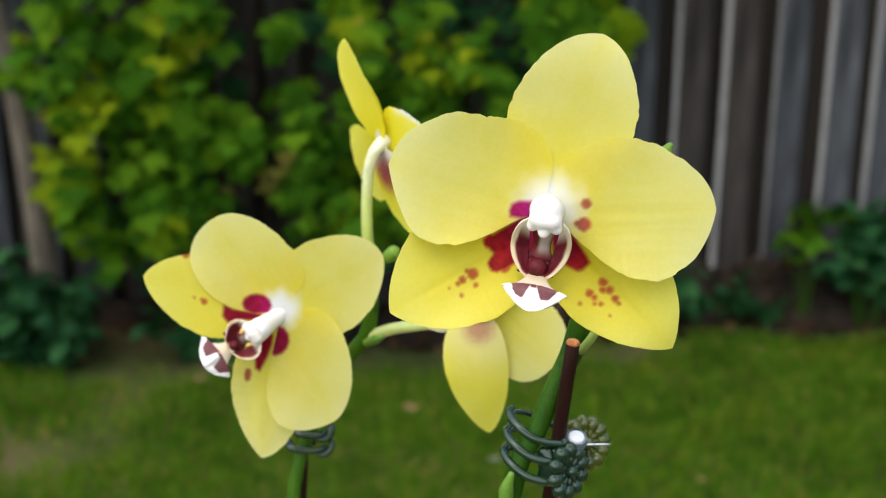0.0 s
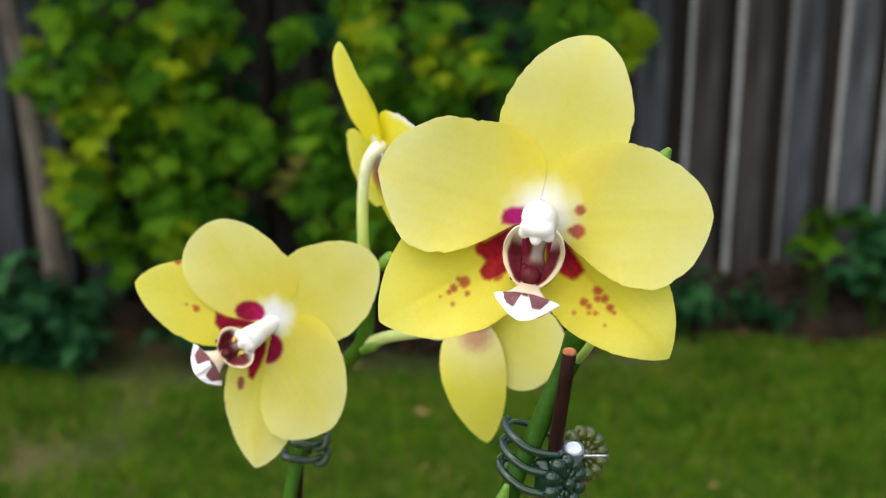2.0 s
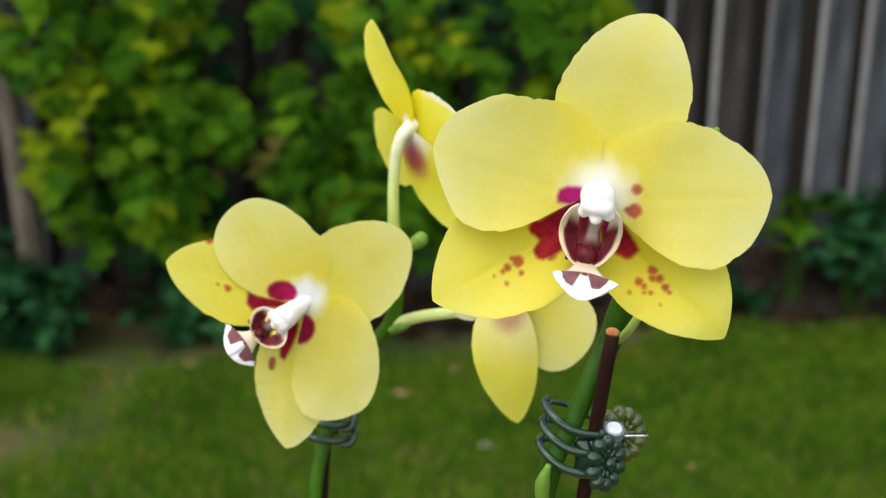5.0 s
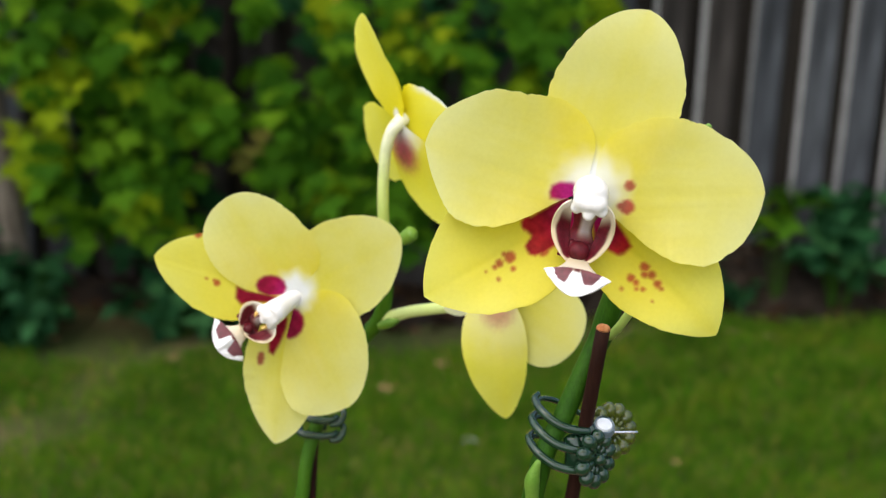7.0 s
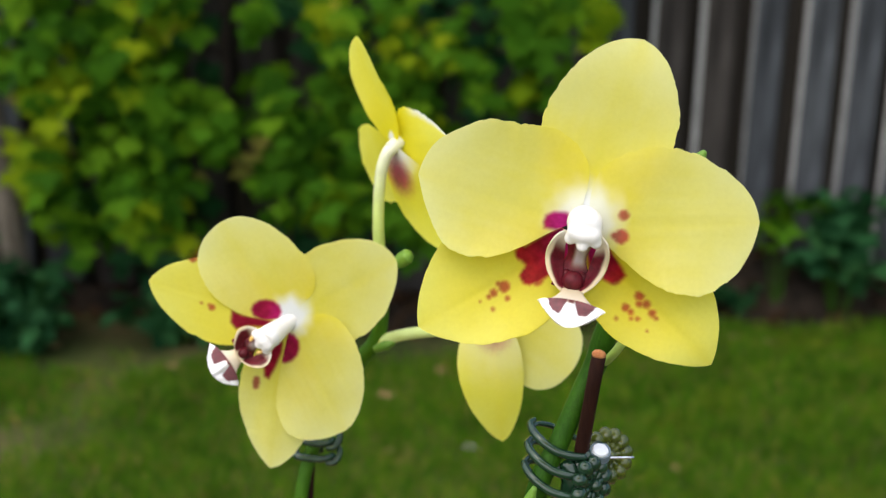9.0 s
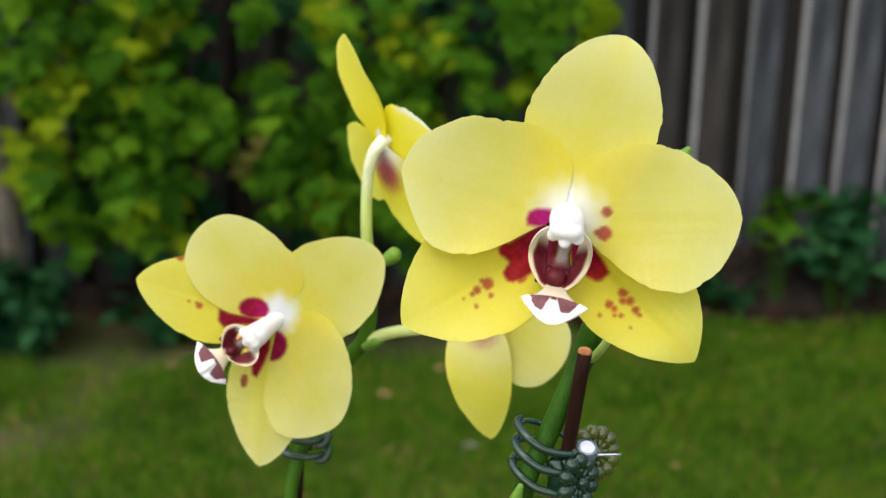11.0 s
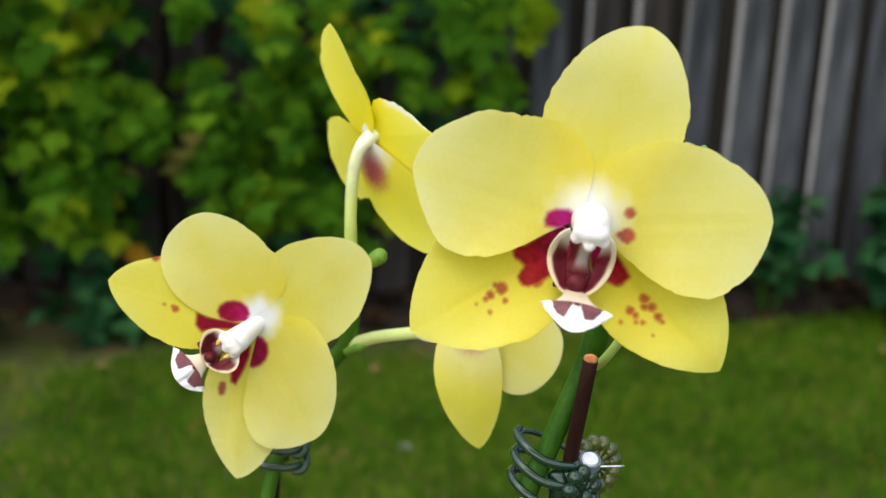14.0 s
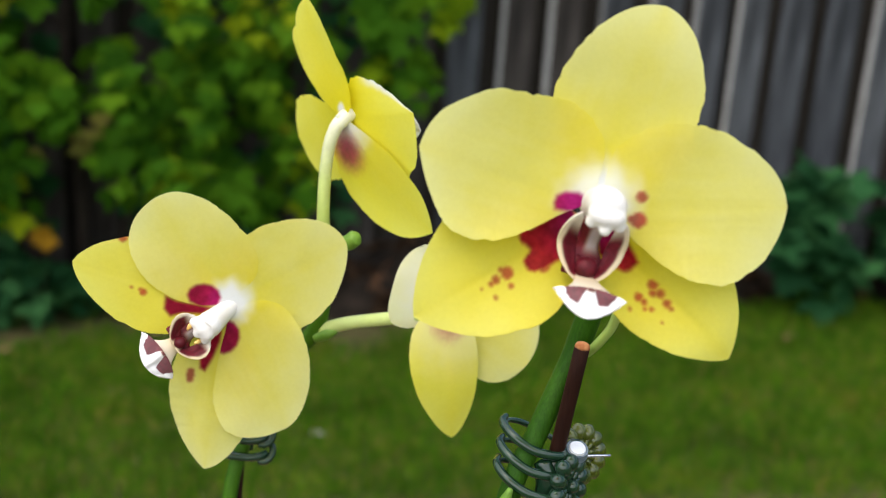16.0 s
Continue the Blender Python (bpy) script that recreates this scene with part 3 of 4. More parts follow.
AREA_P = [(-9.2, 0.4), (-8.6, 2.2), (-6.6, 3.1), (-3.6, 3.0), (-1.5, 1.6), (-2.0, -1.4), (-6.0, -1.6), (-9.0, -1.2)]
tepal("dorsal_sepal", A, M_PETAL, 71.3, 44.4, (16.5, 0.51, 0.58), (15.9, 0.52, 0.59), base=(0, 2), lift=-0.75, cup=0.10, reflex=0.02, settle=0.12, back=(3.0, 1.0, 1.0), sag=(5.7, 0.85, 0.85), wavy=1.6, seed=1, heart=12)
tepal("lateral_sepal", A, M_SEPAL, 208.5, 45.1, (14.1, 0.62, 0.78), (17.3, 0.70, 0.79), base=(-1, -4), lift=-0.4, cup=0.04, reflex=0.05, spots=SPOT_L, areas=(AREA_L,), settle=0.12, sag=(10.0, 0.0, 0.55), midrib=3.0, seed=2, heart=6)
tepal("lateral_sepal", A, M_SEPAL, 315.8, 42.0, (14.9, 0.78, 0.79), (11.8, 0.60, 0.79), base=(1, -4), lift=-0.4, cup=0.04, reflex=0.04, spots=SPOT_R, areas=(AREA_R,), settle=0.12, back=(10.5, 3.0, 0.0), sag=(11.5, 0.3, 0.0), midrib=4.0, seed=3, heart=6)
tepal("petal", A, M_PETAL, 162.8, 41.4, (15.6, 1.43, 1.0), (20.0, 0.22, 0.40), base=(-1, 0), lift=0.12, cup=0.04, reflex=0.02, areas=(AREA_P,), settle=0.12, back=(-2.5, 0.0, 0.0), sag=(5.5, 0.3, 0.5), wavy=1.4, pale=0.85, seed=4, heart=12)
tepal("petal", A, M_PETAL, 1.5, 39.6, (18.2, 0.34, 0.54), (16.9, 1.09, 0.71), base=(2.0, -0.6), lift=0.12, cup=0.04, rise=0.03, spots=[(10.3, 2.1, 1.4, 0.1), (9.7, -3.0, 1.9, 0.35), (8.2, -2.8, 1.1, 0.4)], settle=0.12, back=(6.5, 0.0, 1.5), sag=(5.5, 0.5, 0.25), wavy=1.5, pale=0.85, seed=5, heart=12)
lip(A, turn=-10.5, size=1.0, offset=(1.7, 0.0), rim=0.25, deep=11.0, fill=1.2)

# the smaller flower, lip turned down to the left
B = flower(pose(-0.0548, 0.4125, 1.1702, TILT) @ pose(0, 0, 0, 4, 6, 0), "yellow orchid flower with its lip turned aside")
tepal("lateral_sepal", B, M_SEPAL, 163.7, 44.4, (13.6, 0.59, 0.75), (13.8, 0.55, 0.65), base=(-2, 0), lift=-0.9, cup=0.03, reflex=0.04, settle=0.12, seed=11, heart=7,
      spots=[(-24.3, 3.9, 1.2, 0.1), (-25.0, 4.6, 0.8, 0.1), (-27.7, 5.3, 0.55, 0.1), (-30.4, 20.0, 1.5, 0.1)], tone=0.50, areas=([(-18.0, 3.2), (-14.5, 1.6), (-7.5, 0.4), (-4.0, -0.5), (-7.0, -2.6), (-13.0, -2.4), (-16.5, -3.4), (-18.4, -1.0)],))
tepal("lateral_sepal", B, M_PETAL, 265.0, 46.1, (13.1, 0.57, 0.61), (12.5, 0.59, 0.85), base=(-1, -4), lift=-0.9, cup=0.03, reflex=0.0, settle=0.12, back=(2.0, 0.0, 8.0), seed=12, heart=7,
      tone=0.44, areas=([(-3.0, -4.5), (-1.0, -7.8), (-1.4, -11.0), (-3.2, -15.5), (-5.6, -20.2), (-7.3, -19.0), (-7.4, -13.4), (-5.4, -8.0)],), spots=[(-9.6, -19.9, 1.15, 0.42), (-9.7, -21.1, 1.35, 0.42), (-9.8, -22.3, 1.15, 0.42)])
tepal("dorsal_sepal", B, M_PETAL, 28.0, 39.7, (16.2, 0.32, 0.45), (17.1, 0.52, 0.70), base=(1, 1), lift=-0.8, cup=0.04, reflex=0.0, settle=0.12, seed=13, heart=10)
tepal("petal", B, M_PETAL, 123.5, 37.1, (15.4, 0.66, 0.46), (16.8, 0.22, 0.46), base=(-1, 1), lift=0.35, cup=0.03, reflex=0.0, settle=0.12, seed=14, heart=9.5,
      tone=0.60, areas=([(-11.8, 3.4), (-11.1, 5.2), (-9.2, 6.5), (-6.7, 6.9), (-4.2, 6.4), (-2.2, 4.8), (-1.4, 2.6), (-2.5, 0.0), (-7.4, -0.6), (-11.0, 1.2)],))
tepal("petal", B, M_PETAL, 297.5, 39.9, (16.6, 0.29, 0.56), (17.3, 1.15, 0.48), base=(1, -2), lift=0.35, cup=0.03, reflex=0.0, settle=0.12, back=(0.0, -3.0, 0.0), seed=15, heart=9.5,
      tone=0.60, areas=([(0.0, -4.0), (2.4, -4.8), (4.2, -7.0), (4.5, -9.7), (3.6, -12.2), (1.8, -14.0), (-0.4, -14.7), (-4.5, -13.2), (-5.0, -6.0)],))
lip(B, turn=-57, size=1.0, offset=(0.9, -0.3), reach=7.4, fold=0.66, tip=(2.6, 1.02, 0.0), base=(5.4, 1.8, -5.6), rim=0.18, neck=0.0028, blunt=1.0, fill=1.25, teeth=True)

# the flower that shows its back, on the arching pedicel
def facing(origin, n, up=(0, 0, 1)):
    n = Vector(n).normalized()
    up = (Vector(up) - n * n.dot(Vector(up))).normalized()
    rt = up.cross(n)
    return Matrix.Translation(origin) @ Matrix((rt, up, n)).transposed().to_4x4()


C = flower(facing((-0.0188, 0.4391, 1.2242), (0.82, 0.55, 0.15)), "yellow orchid flower seen from its back", 0.55)
tepal("dorsal_sepal", C, M_BACK, 58.1, 36.8, (8.6, 0.40, 0.66), (9.4, 0.55, 0.33), bend=7.5, lift=-1.0, cup=-0.1, rise=-0.05, seed=21, heart=3)
tepal("petal", C, M_BACK, 41.0, 35.0, (9.0, 0.5, 0.5), (9.0, 0.5, 0.5), lift=1.2, cup=0.1, seed=22, heart=0)
tepal("petal", C, M_BACK, 177.9, 23.6, (21.6, 0.35, 0.27), (12.3, 0.25, 1.08), bend=-3.1, lift=1.0, cup=0.1, rise=0.22, back=(-5.0, 0.0, 0.0), rim=-1, wavy=2.4, seed=23, heart=0)
tepal("lateral_sepal", C, M_BACK, -121.0, 44.2, (19.6, 0.45, 0.34), (11.0, 1.30, 0.97), bend=-10.0, lift=-1.6, cup=-0.05, rise=0.16, seed=24, heart=17, blush=(1.2, -12.4, 10.0, 0.85))
tepal("lateral_sepal", C, M_BACK, -35.8, 42.9, (14.0, 1.12, 0.76), (17.6, 0.80, 0.25), bend=8.7, lift=-0.6, cup=0.05, rise=0.2, wavy=3.0, ruffle=0.45, seed=25, heart=6)
lip(C, turn=-69, size=0.89, raised=22, base=(0.0, 0.0, 3.0), neck=0.003)

# the flower behind the large one, facing away
D = flower(facing((0.0177, 0.4189, 1.1690), (0.0, 0.955, -0.296)), "yellow orchid flower hanging behind, back towards the viewer")
tepal("lateral_sepal", D, M_BACK, -96.6, 44.1, (13.2, 0.46, 0.78), (8.9, 0.48, 0.67), base=(4.5, 0), lift=-1.2, cup=-0.1, reflex=-0.3, back=(4.0, 0.0, 3.0), seed=31, heart=30, pale=0.36, blush=(3.6, -6.0, 8.0, 0.55))
tepal("petal", D, M_PETAL, -139.7, 30.0, (13.5, 0.58, 0.38), (15.3, 0.65, 0.48), lift=5.5, cup=0.2, seed=32, heart=0)
tepal("petal", D, M_PETAL, 13.8, 22.0, (16.2, 0.38, 0.37), (11.7, 0.96, 0.34), lift=1.2, cup=0.2, seed=33, heart=32, pale=0.75)
tepal("dorsal_sepal", D, M_BACK, 95, 26.0, (9.0, 0.55, 0.6), (9.0, 0.55, 0.6), lift=-0.8, cup=0.1, seed=34, heart=3)
lip(D, turn=20, size=0.9, base=(0.0, 0.0, 3.0), neck=0.003)


def shoot(name, points, radii, material, label="", count=44):
    bm = bmesh.new()
    inv = ORCHID_AT.inverted()
    tube(bm, [inv @ Vector(p) for p in points], radii, seg=18, count=count)
    return part(name, bm, material, orchid, label)


shoot("flower_spike", [(-0.060, 0.405, 0.945), (-0.0566, 0.423, 1.04), (-0.0534, 0.4295, 1.0911), (-0.0491, 0.4365, 1.1105), (-0.0405, 0.4395, 1.131), (-0.0319, 0.4390, 1.1446), (-0.0258, 0.4390, 1.1530), (-0.0238, 0.4385, 1.168), (-0.0245, 0.4380, 1.184)],
      [0.0030, 0.0028, 0.0025, 0.0025, 0.0027, 0.0028, 0.0029, 0.0025, 0.0021], M_STEM_SIDE, "green flower spike", 60)
shoot("pedicel", [(-0.0245, 0.4382, 1.1800), (-0.0252, 0.4382, 1.1960), (-0.0246, 0.4380, 1.2110), (-0.0228, 0.4374, 1.2192), (-0.0202, 0.4382, 1.2228), (-0.0178, 0.4398, 1.2246)], [0.0022, 0.0020, 0.0020, 0.0021, 0.0024, 0.0024], M_STALK, "pale arching flower stalk")
shoot("pedicel", [(-0.0250, 0.4385, 1.1520), (-0.0160, 0.4340, 1.1565), (-0.0060, 0.4275, 1.1605), (0.0080, 0.4195, 1.1655), (0.0170, 0.4170, 1.1685)], [0.0022, 0.0021, 0.0021, 0.0020, 0.0022], M_PEDICEL, "pale green flower stalk")
shoot("node_bract", [(-0.0262, 0.4370, 1.1500), (-0.0225, 0.4350, 1.1520), (-0.0195, 0.4345, 1.1533)], [0.0016, 0.0018, 0.0008], M_BUD, "green bract at the stem fork", 12)
shoot("pedicel", [(-0.0330, 0.4392, 1.1430), (-0.0420, 0.4330, 1.1550), (-0.0500, 0.4240, 1.1660), (-0.0545, 0.4165, 1.1700)], [0.0020, 0.0018, 0.0018, 0.0018], M_PEDICEL)
shoot("bud", [(-0.0240, 0.4375, 1.1780), (-0.0200, 0.4355, 1.1815), (-0.0172, 0.4340, 1.1838), (-0.0150, 0.4330, 1.1858), (-0.0140, 0.4325, 1.1866)], [0.0014, 0.0015, 0.0026, 0.0026, 0.0012], M_BUD, "small green bud", 22)
shoot("flower_spike", [(0.006, 0.372, 0.945), (0.0125, 0.356, 1.06), (0.0226, 0.3543, 1.1336), (0.0303, 0.3599, 1.1518), (0.0368, 0.3635, 1.1665), (0.0408, 0.3655, 1.1750), (0.0432, 0.3660, 1.1838), (0.0480, 0.3620, 1.2050), (0.0560, 0.3560, 1.2260), (0.0640, 0.3530, 1.2405)],
      [0.0034, 0.0033, 0.0032, 0.0031, 0.0032, 0.0035, 0.0036, 0.0026, 0.0018, 0.0013], M_STEM, "thick green flower spike", 60)
shoot("bud", [(0.0625, 0.3530, 1.2385), (0.0640, 0.3525, 1.2408), (0.0650, 0.3520, 1.2428)], [0.0010, 0.0018, 0.0007], M_BUD, "small green bud tip", 14)
shoot("pedicel", [(0.0428, 0.3650, 1.1755), (0.0440, 0.3610, 1.1785), (0.0462, 0.3578, 1.1835), (0.0478, 0.3552, 1.1890), (0.0472, 0.3490, 1.2010), (0.0400, 0.3390, 1.2160), (0.0320, 0.3300, 1.2270), (0.0274, 0.3215, 1.2312)], [0.0015, 0.0013, 0.0013, 0.0013, 0.0015, 0.0016, 0.0017, 0.0019], M_PEDICEL_G)
shoot("node_bract", [(0.0212, 0.3515, 1.1290), (0.0208, 0.3495, 1.1365), (0.0222, 0.3485, 1.1430)], [0.0020, 0.0023, 0.0008], M_BUD, "pale green bract at a stem node", 16)

# stake of cut wood
stake = frame_empty("stake", pose(0.0325, 0.352, 0.945), "thin dark brown wooden plant stake with cut top", "plant stake")
bm = bmesh.new()
head = Vector((0.0400 - 0.0325, 0.3556 - 0.352, 1.1818 - 0.945))
foot = Vector((-0.0165, 0.022, 0.0))
d = (head - foot).normalized()
tube(bm, [foot, foot.lerp(head, 0.33), foot.lerp(head, 0.66), head], [0.0022, 0.0022, 0.00215, 0.0021], seg=16, count=24)
part("shaft", bm, M_STAKE, stake)
bm = bmesh.new()
tube(bm, [head - d * 0.0002, head + d * 0.0004, head + d * 0.00085], [0.00212, 0.0020, 0.0017], seg=16, count=5)
part("cut_end", bm, M_CUT, stake, "freshly cut orange-brown end")
stake_b = frame_empty("stake", pose(-0.0533, 0.420, 0.945), "thin dark stake behind the smaller spike", "plant stake")
bm = bmesh.new()
tube(bm, [Vector((0.0005, -0.010, 0.0)), Vector((0.0015, 0.004, 0.10)), Vector((0.0040, 0.018, 0.165)), Vector((0.0075, 0.0225, 0.183))], [0.0015, 0.0015, 0.0015, 0.0014], seg=14, count=18)
part("shaft", bm, M_STAKE, stake_b)


# ---- plastic clips ----
def claw(ob, pts, r=0.0009):
    bm = bmesh.new()
    tube(bm, [Vector(p) * 0.001 for p in pts], [r, r * 1.12, r * 1.12, r, r * 0.75], seg=12, count=26)
    part("claw", bm, M_CLIP, ob)


def bead_handle(ob, centre, turn, count, ring, material, first=0.0):
    """A flower of round beads about a hub, on a thin web."""
    fm = Matrix.Translation(Vector(centre) * 0.001) @ pose(0, 0, 0, *turn)
    hub = bmesh.new()
    bmesh.ops.create_uvsphere(hub, u_segments=16, v_segments=12, radius=1, matrix=fm @ Matrix.Translation((0, 0, 0.0012)) @ Matrix.Diagonal((0.0020, 0.0020, 0.0020, 1)))
    bmesh.ops.create_uvsphere(hub, u_segments=20, v_segments=8, radius=1, matrix=fm @ Matrix.Diagonal((ring * 0.001, ring * 0.001, 0.0009, 1)))
    handle = part("handle", hub, material, ob, "flower-shaped handle of round beads")
    for k in range(count):
        a = math.tau * k / count + first
        bm = bmesh.new()
        bmesh.ops.create_uvsphere(bm, u_segments=16, v_segments=12, radius=1, matrix=fm @ pose(ring * 0.001 * math.cos(a), ring * 0.001 * math.sin(a), 0, 0, 0, math.degrees(a)) @ Matrix.Diagonal((0.0027, 0.0023, 0.0023, 1)))
        part("bead", bm, material, handle)
        bm = bmesh.new()
        bmesh.ops.create_uvsphere(bm, u_segments=12, v_segments=8, radius=1, matrix=fm @ pose(ring * 0.00055 * math.cos(a), ring * 0.00055 * math.sin(a), 0.0004, 0, 0, math.degrees(a)) @ Matrix.Diagonal((0.0019, 0.0009, 0.0011, 1)))
        part("petal_rib", bm, material, handle)


clip_a = frame_empty("orchid_clip", pose(0.0423, 0.3592, 1.1495, TILT), "dark green plastic clip with bead-flower handles on the stake", "plant clip", "clips on the flower spikes")
for y in (0.0, -5.6, -11.4):
    x, fw = y * 0.16, -0.17 * y
    claw(clip_a, [(-4.5 + x, y - 1.4, 3.6 + fw), (-9.0 + x, y - 0.8, 4.6 + fw), (-14.0 + x, y + 0.9, 4.4 + fw), (-18.6 + x, y + 4.4, 1.8 + fw), (-20.4 + x, y + 7.4, -2.2 + fw), (-19.0 + x, y + 8.7, -4.4)], 0.0012)
    claw(clip_a, [(-3.6 + x, y + 1.0, -9.0), (-8.4 + x, y + 3.6, -10.2), (-13.4 + x, y + 6.0, -9.8), (-17.6 + x, y + 6.9, -7.6), (-19.4 + x, y + 6.2, -4.6)], 0.0008)
bm = bmesh.new()
tube(bm, [Vector((-0.8, -1.4, -9.5)) * 0.001, Vector((-0.4, -0.8, -4)) * 0.001, Vector((-0.1, -0.3, 0.2)) * 0.001], [0.0032, 0.0033, 0.0031], seg=24, count=8)
part("hinge_barrel", bm, M_CLIP, clip_a)
bm = bmesh.new()
bmesh.ops.create_cone(bm, cap_ends=True, segments=28, radius1=0.0025, radius2=0.0022, depth=0.0006, matrix=pose(0, 0.0006, 0.0022, -46, 6, 0))
part("pivot_cap", bm, M_CAP, clip_a, "bright round metal pivot cap", smooth=False)
bm = bmesh.new()
bmesh.ops.create_cone(bm, cap_ends=True, segments=28, radius1=0.0035, radius2=0.0031, depth=0.0022, matrix=pose(0, -0.0003, 0.0010, -46, 6, 0))
part("pivot_collar", bm, M_COLLAR, clip_a, "blue-grey collar under the cap", smooth=False)
bm = bmesh.new()
tube(bm, [Vector((2.0, -2.3, -1.0)) * 0.001, Vector((6.0, -2.3, -1.6)) * 0.001, Vector((10.8, -2.4, -2.4)) * 0.001], [0.0004, 0.0004, 0.0004], seg=8, count=8)
part("spring_wire", bm, M_METAL, clip_a)
bm = bmesh.new()
tube(bm, [Vector((-10.0, -3.0, 2.4)) * 0.001, Vector((-8.6, -8.0, 2.6)) * 0.001, Vector((-10.0, -13.0, 2.2)) * 0.001], [0.0024, 0.0034, 0.0022], seg=14, count=12, flat=0.7)
ball(bm, (-0.0062, -0.0062, 0.0018), (0.0042, 0.0050, 0.0022))
ball(bm, (-0.0048, -0.0016, 0.0012), (0.0036, 0.0026, 0.0024))
part("claw_bridge", bm, M_CLIP, clip_a)
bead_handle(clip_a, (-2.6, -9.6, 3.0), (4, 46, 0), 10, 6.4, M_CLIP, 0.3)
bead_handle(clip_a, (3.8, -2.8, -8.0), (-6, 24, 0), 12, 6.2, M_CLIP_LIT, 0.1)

clip_b = frame_empty("orchid_clip", pose(-0.0480, 0.4360, 1.1150, TILT), "dark green plastic clip round the thinner spike", "plant clip", "clips on the flower spikes")
for y, x in ((-0.2, 0.0), (-5.7, -2.4)):
    claw(clip_b, [(-4.4 + x, y + 1.8, 0.0), (-3.6 + x, y + 0.2, 3.2), (0.6, y - 0.6, 4.4), (4.6, y - 0.4, 4.0), (7.0, y + 0.6, 2.2)], 0.00125)
    claw(clip_b, [(4.2, y - 2.0, 3.8), (6.8, y - 2.0, 3.6), (8.6, y - 0.2, 3.2), (9.0, y + 2.0, 2.4), (8.0, y + 3.0, 0.6), (5.4, y + 2.6, -2.6)], 0.0011)
bm = bmesh.new()
tube(bm, [Vector((1.2, 5.0, -4.2)) * 0.001, Vector((1.0, 0.0, -4.6)) * 0.001, Vector((1.2, -5.4, -4.2)) * 0.001], [0.0016, 0.0020, 0.0016], seg=12, count=10)
part("claw_bridge", bm, M_CLIP, clip_b)

# pot and table that carry the plant
bm = bmesh.new()
prof = [(0.0, 0.80), (0.048, 0.80), (0.062, 0.92), (0.067, 0.92), (0.068, 0.947), (0.062, 0.947), (0.060, 0.93), (0.0, 0.93)]
ringset = []
for r, z in prof:
    ringset.append([bm.verts.new((r * math.cos(math.tau * k / 40), r * math.sin(math.tau * k / 40), z - 0.80)) for k in range(40)] if r else [bm.verts.new((0, 0, z - 0.80))] * 40)
for ra, rb in zip(ringset, ringset[1:]):
    for k in range(40):
        f = list(dict.fromkeys((ra[k], ra[(k + 1) % 40], rb[(k + 1) % 40], rb[k])))
        if len(f) > 2:
            bm.faces.new(f)
part("pot", bm, M_POT, orchid, "plain terracotta pot")
table = frame_empty("garden_table", pose(0, 0.42, 0), "plain wooden garden table under the plant", "table")
bm = bmesh.new()
box(bm, (0, 0, 0.785), (0.62, 0.52, 0.03), 0.004)
part("tabletop", bm, M_TABLE, table)
for sx in (-0.26, 0.26):
    for sy in (-0.21, 0.21):
        bm = bmesh.new()
        box(bm, (sx, sy, 0.385), (0.045, 0.045, 0.77), 0.004)
        part("leg", bm, M_TABLE, table)


# ---- garden: lawn, soil bed, fence ----
def heightmap(name, x0, x1, y0, y1, nx, ny, height, material, label):
    me = bpy.data.meshes.new(name)
    vs = [(x0 + (x1 - x0) * i / nx, y0 + (y1 - y0) * j / ny) for j in range(ny + 1) for i in range(nx + 1)]
    me.from_pydata([(x, y, height(x, y)) for x, y in vs], [], [(j * (nx + 1) + i, j * (nx + 1) + i + 1, (j + 1) * (nx + 1) + i + 1, (j + 1) * (nx + 1) + i) for j in range(ny) for i in range(nx)])
    me.polygons.foreach_set("use_smooth", [True] * len(me.polygons))
    me.materials.append(material)
    return tagged(new(name, me), label, name.replace("_", " "), kind="structure")


def lawn_height(x, y):
    if abs(x) > 6 or y < -2 or y > 8:
        return 0.0
    return 0.012 * noise.noise(Vector((x * 2.1, y * 2.1, 0)))


def bed_edge(x):
    """Where the grass ends and the soil under the fence begins."""
    return 3.30 + 0.10 * noise.noise(Vector((x * 1.3, 0.4, 0))) + 0.05 * noise.noise(Vector((x * 5, 1.4, 0))) + 0.10 * smooth01(-0.1, -0.5, x) + 0.15 * smooth01(0.2, 0.9, x)


bm = bmesh.new()
S = 1500.0
xs = sorted({-S, -60, -20, *(-6 + 0.2 * i for i in range(61)), 20, 60, S})
ys = sorted({-S, -60, -20, *(-4 + 0.2 * i for i in range(61)), 20, 60, S})
grid = [[bm.verts.new((x, y, lawn_height(x, y))) for x in xs] for y in ys]
for a, b in zip(grid, grid[1:]):
    for i in range(len(xs) - 1):
        bm.faces.new((a[i], a[i + 1], b[i + 1], b[i]))
tagged(finish("ground", bm, M_GROUND), "short mown lawn with worn patches", "lawn", kind="structure")


def soil_height(x, y):
    rise = smooth01(-0.06, 0.12, y - bed_edge(x))
    return -0.03 + rise * (0.055 + 0.022 * noise.noise(Vector((x * 9, y * 9, 2))) + 0.05 * noise.noise(Vector((x * 2.5, y * 2.5, 5)))) + 0.15 * smooth01(0.05, 0.26, y - bed_edge(x)) * smooth01(0.1, 0.5, x)


heightmap("soil_bed", -4.8, 6.2, 3.0, 3.75, 380, 44, soil_height, M_SOIL, "dark bare soil along the foot of the fence")

fence = frame_empty("fence", pose(0, 3.62, 0), "weathered grey-brown vertical board fence", "fence")
PITCH = 0.1430


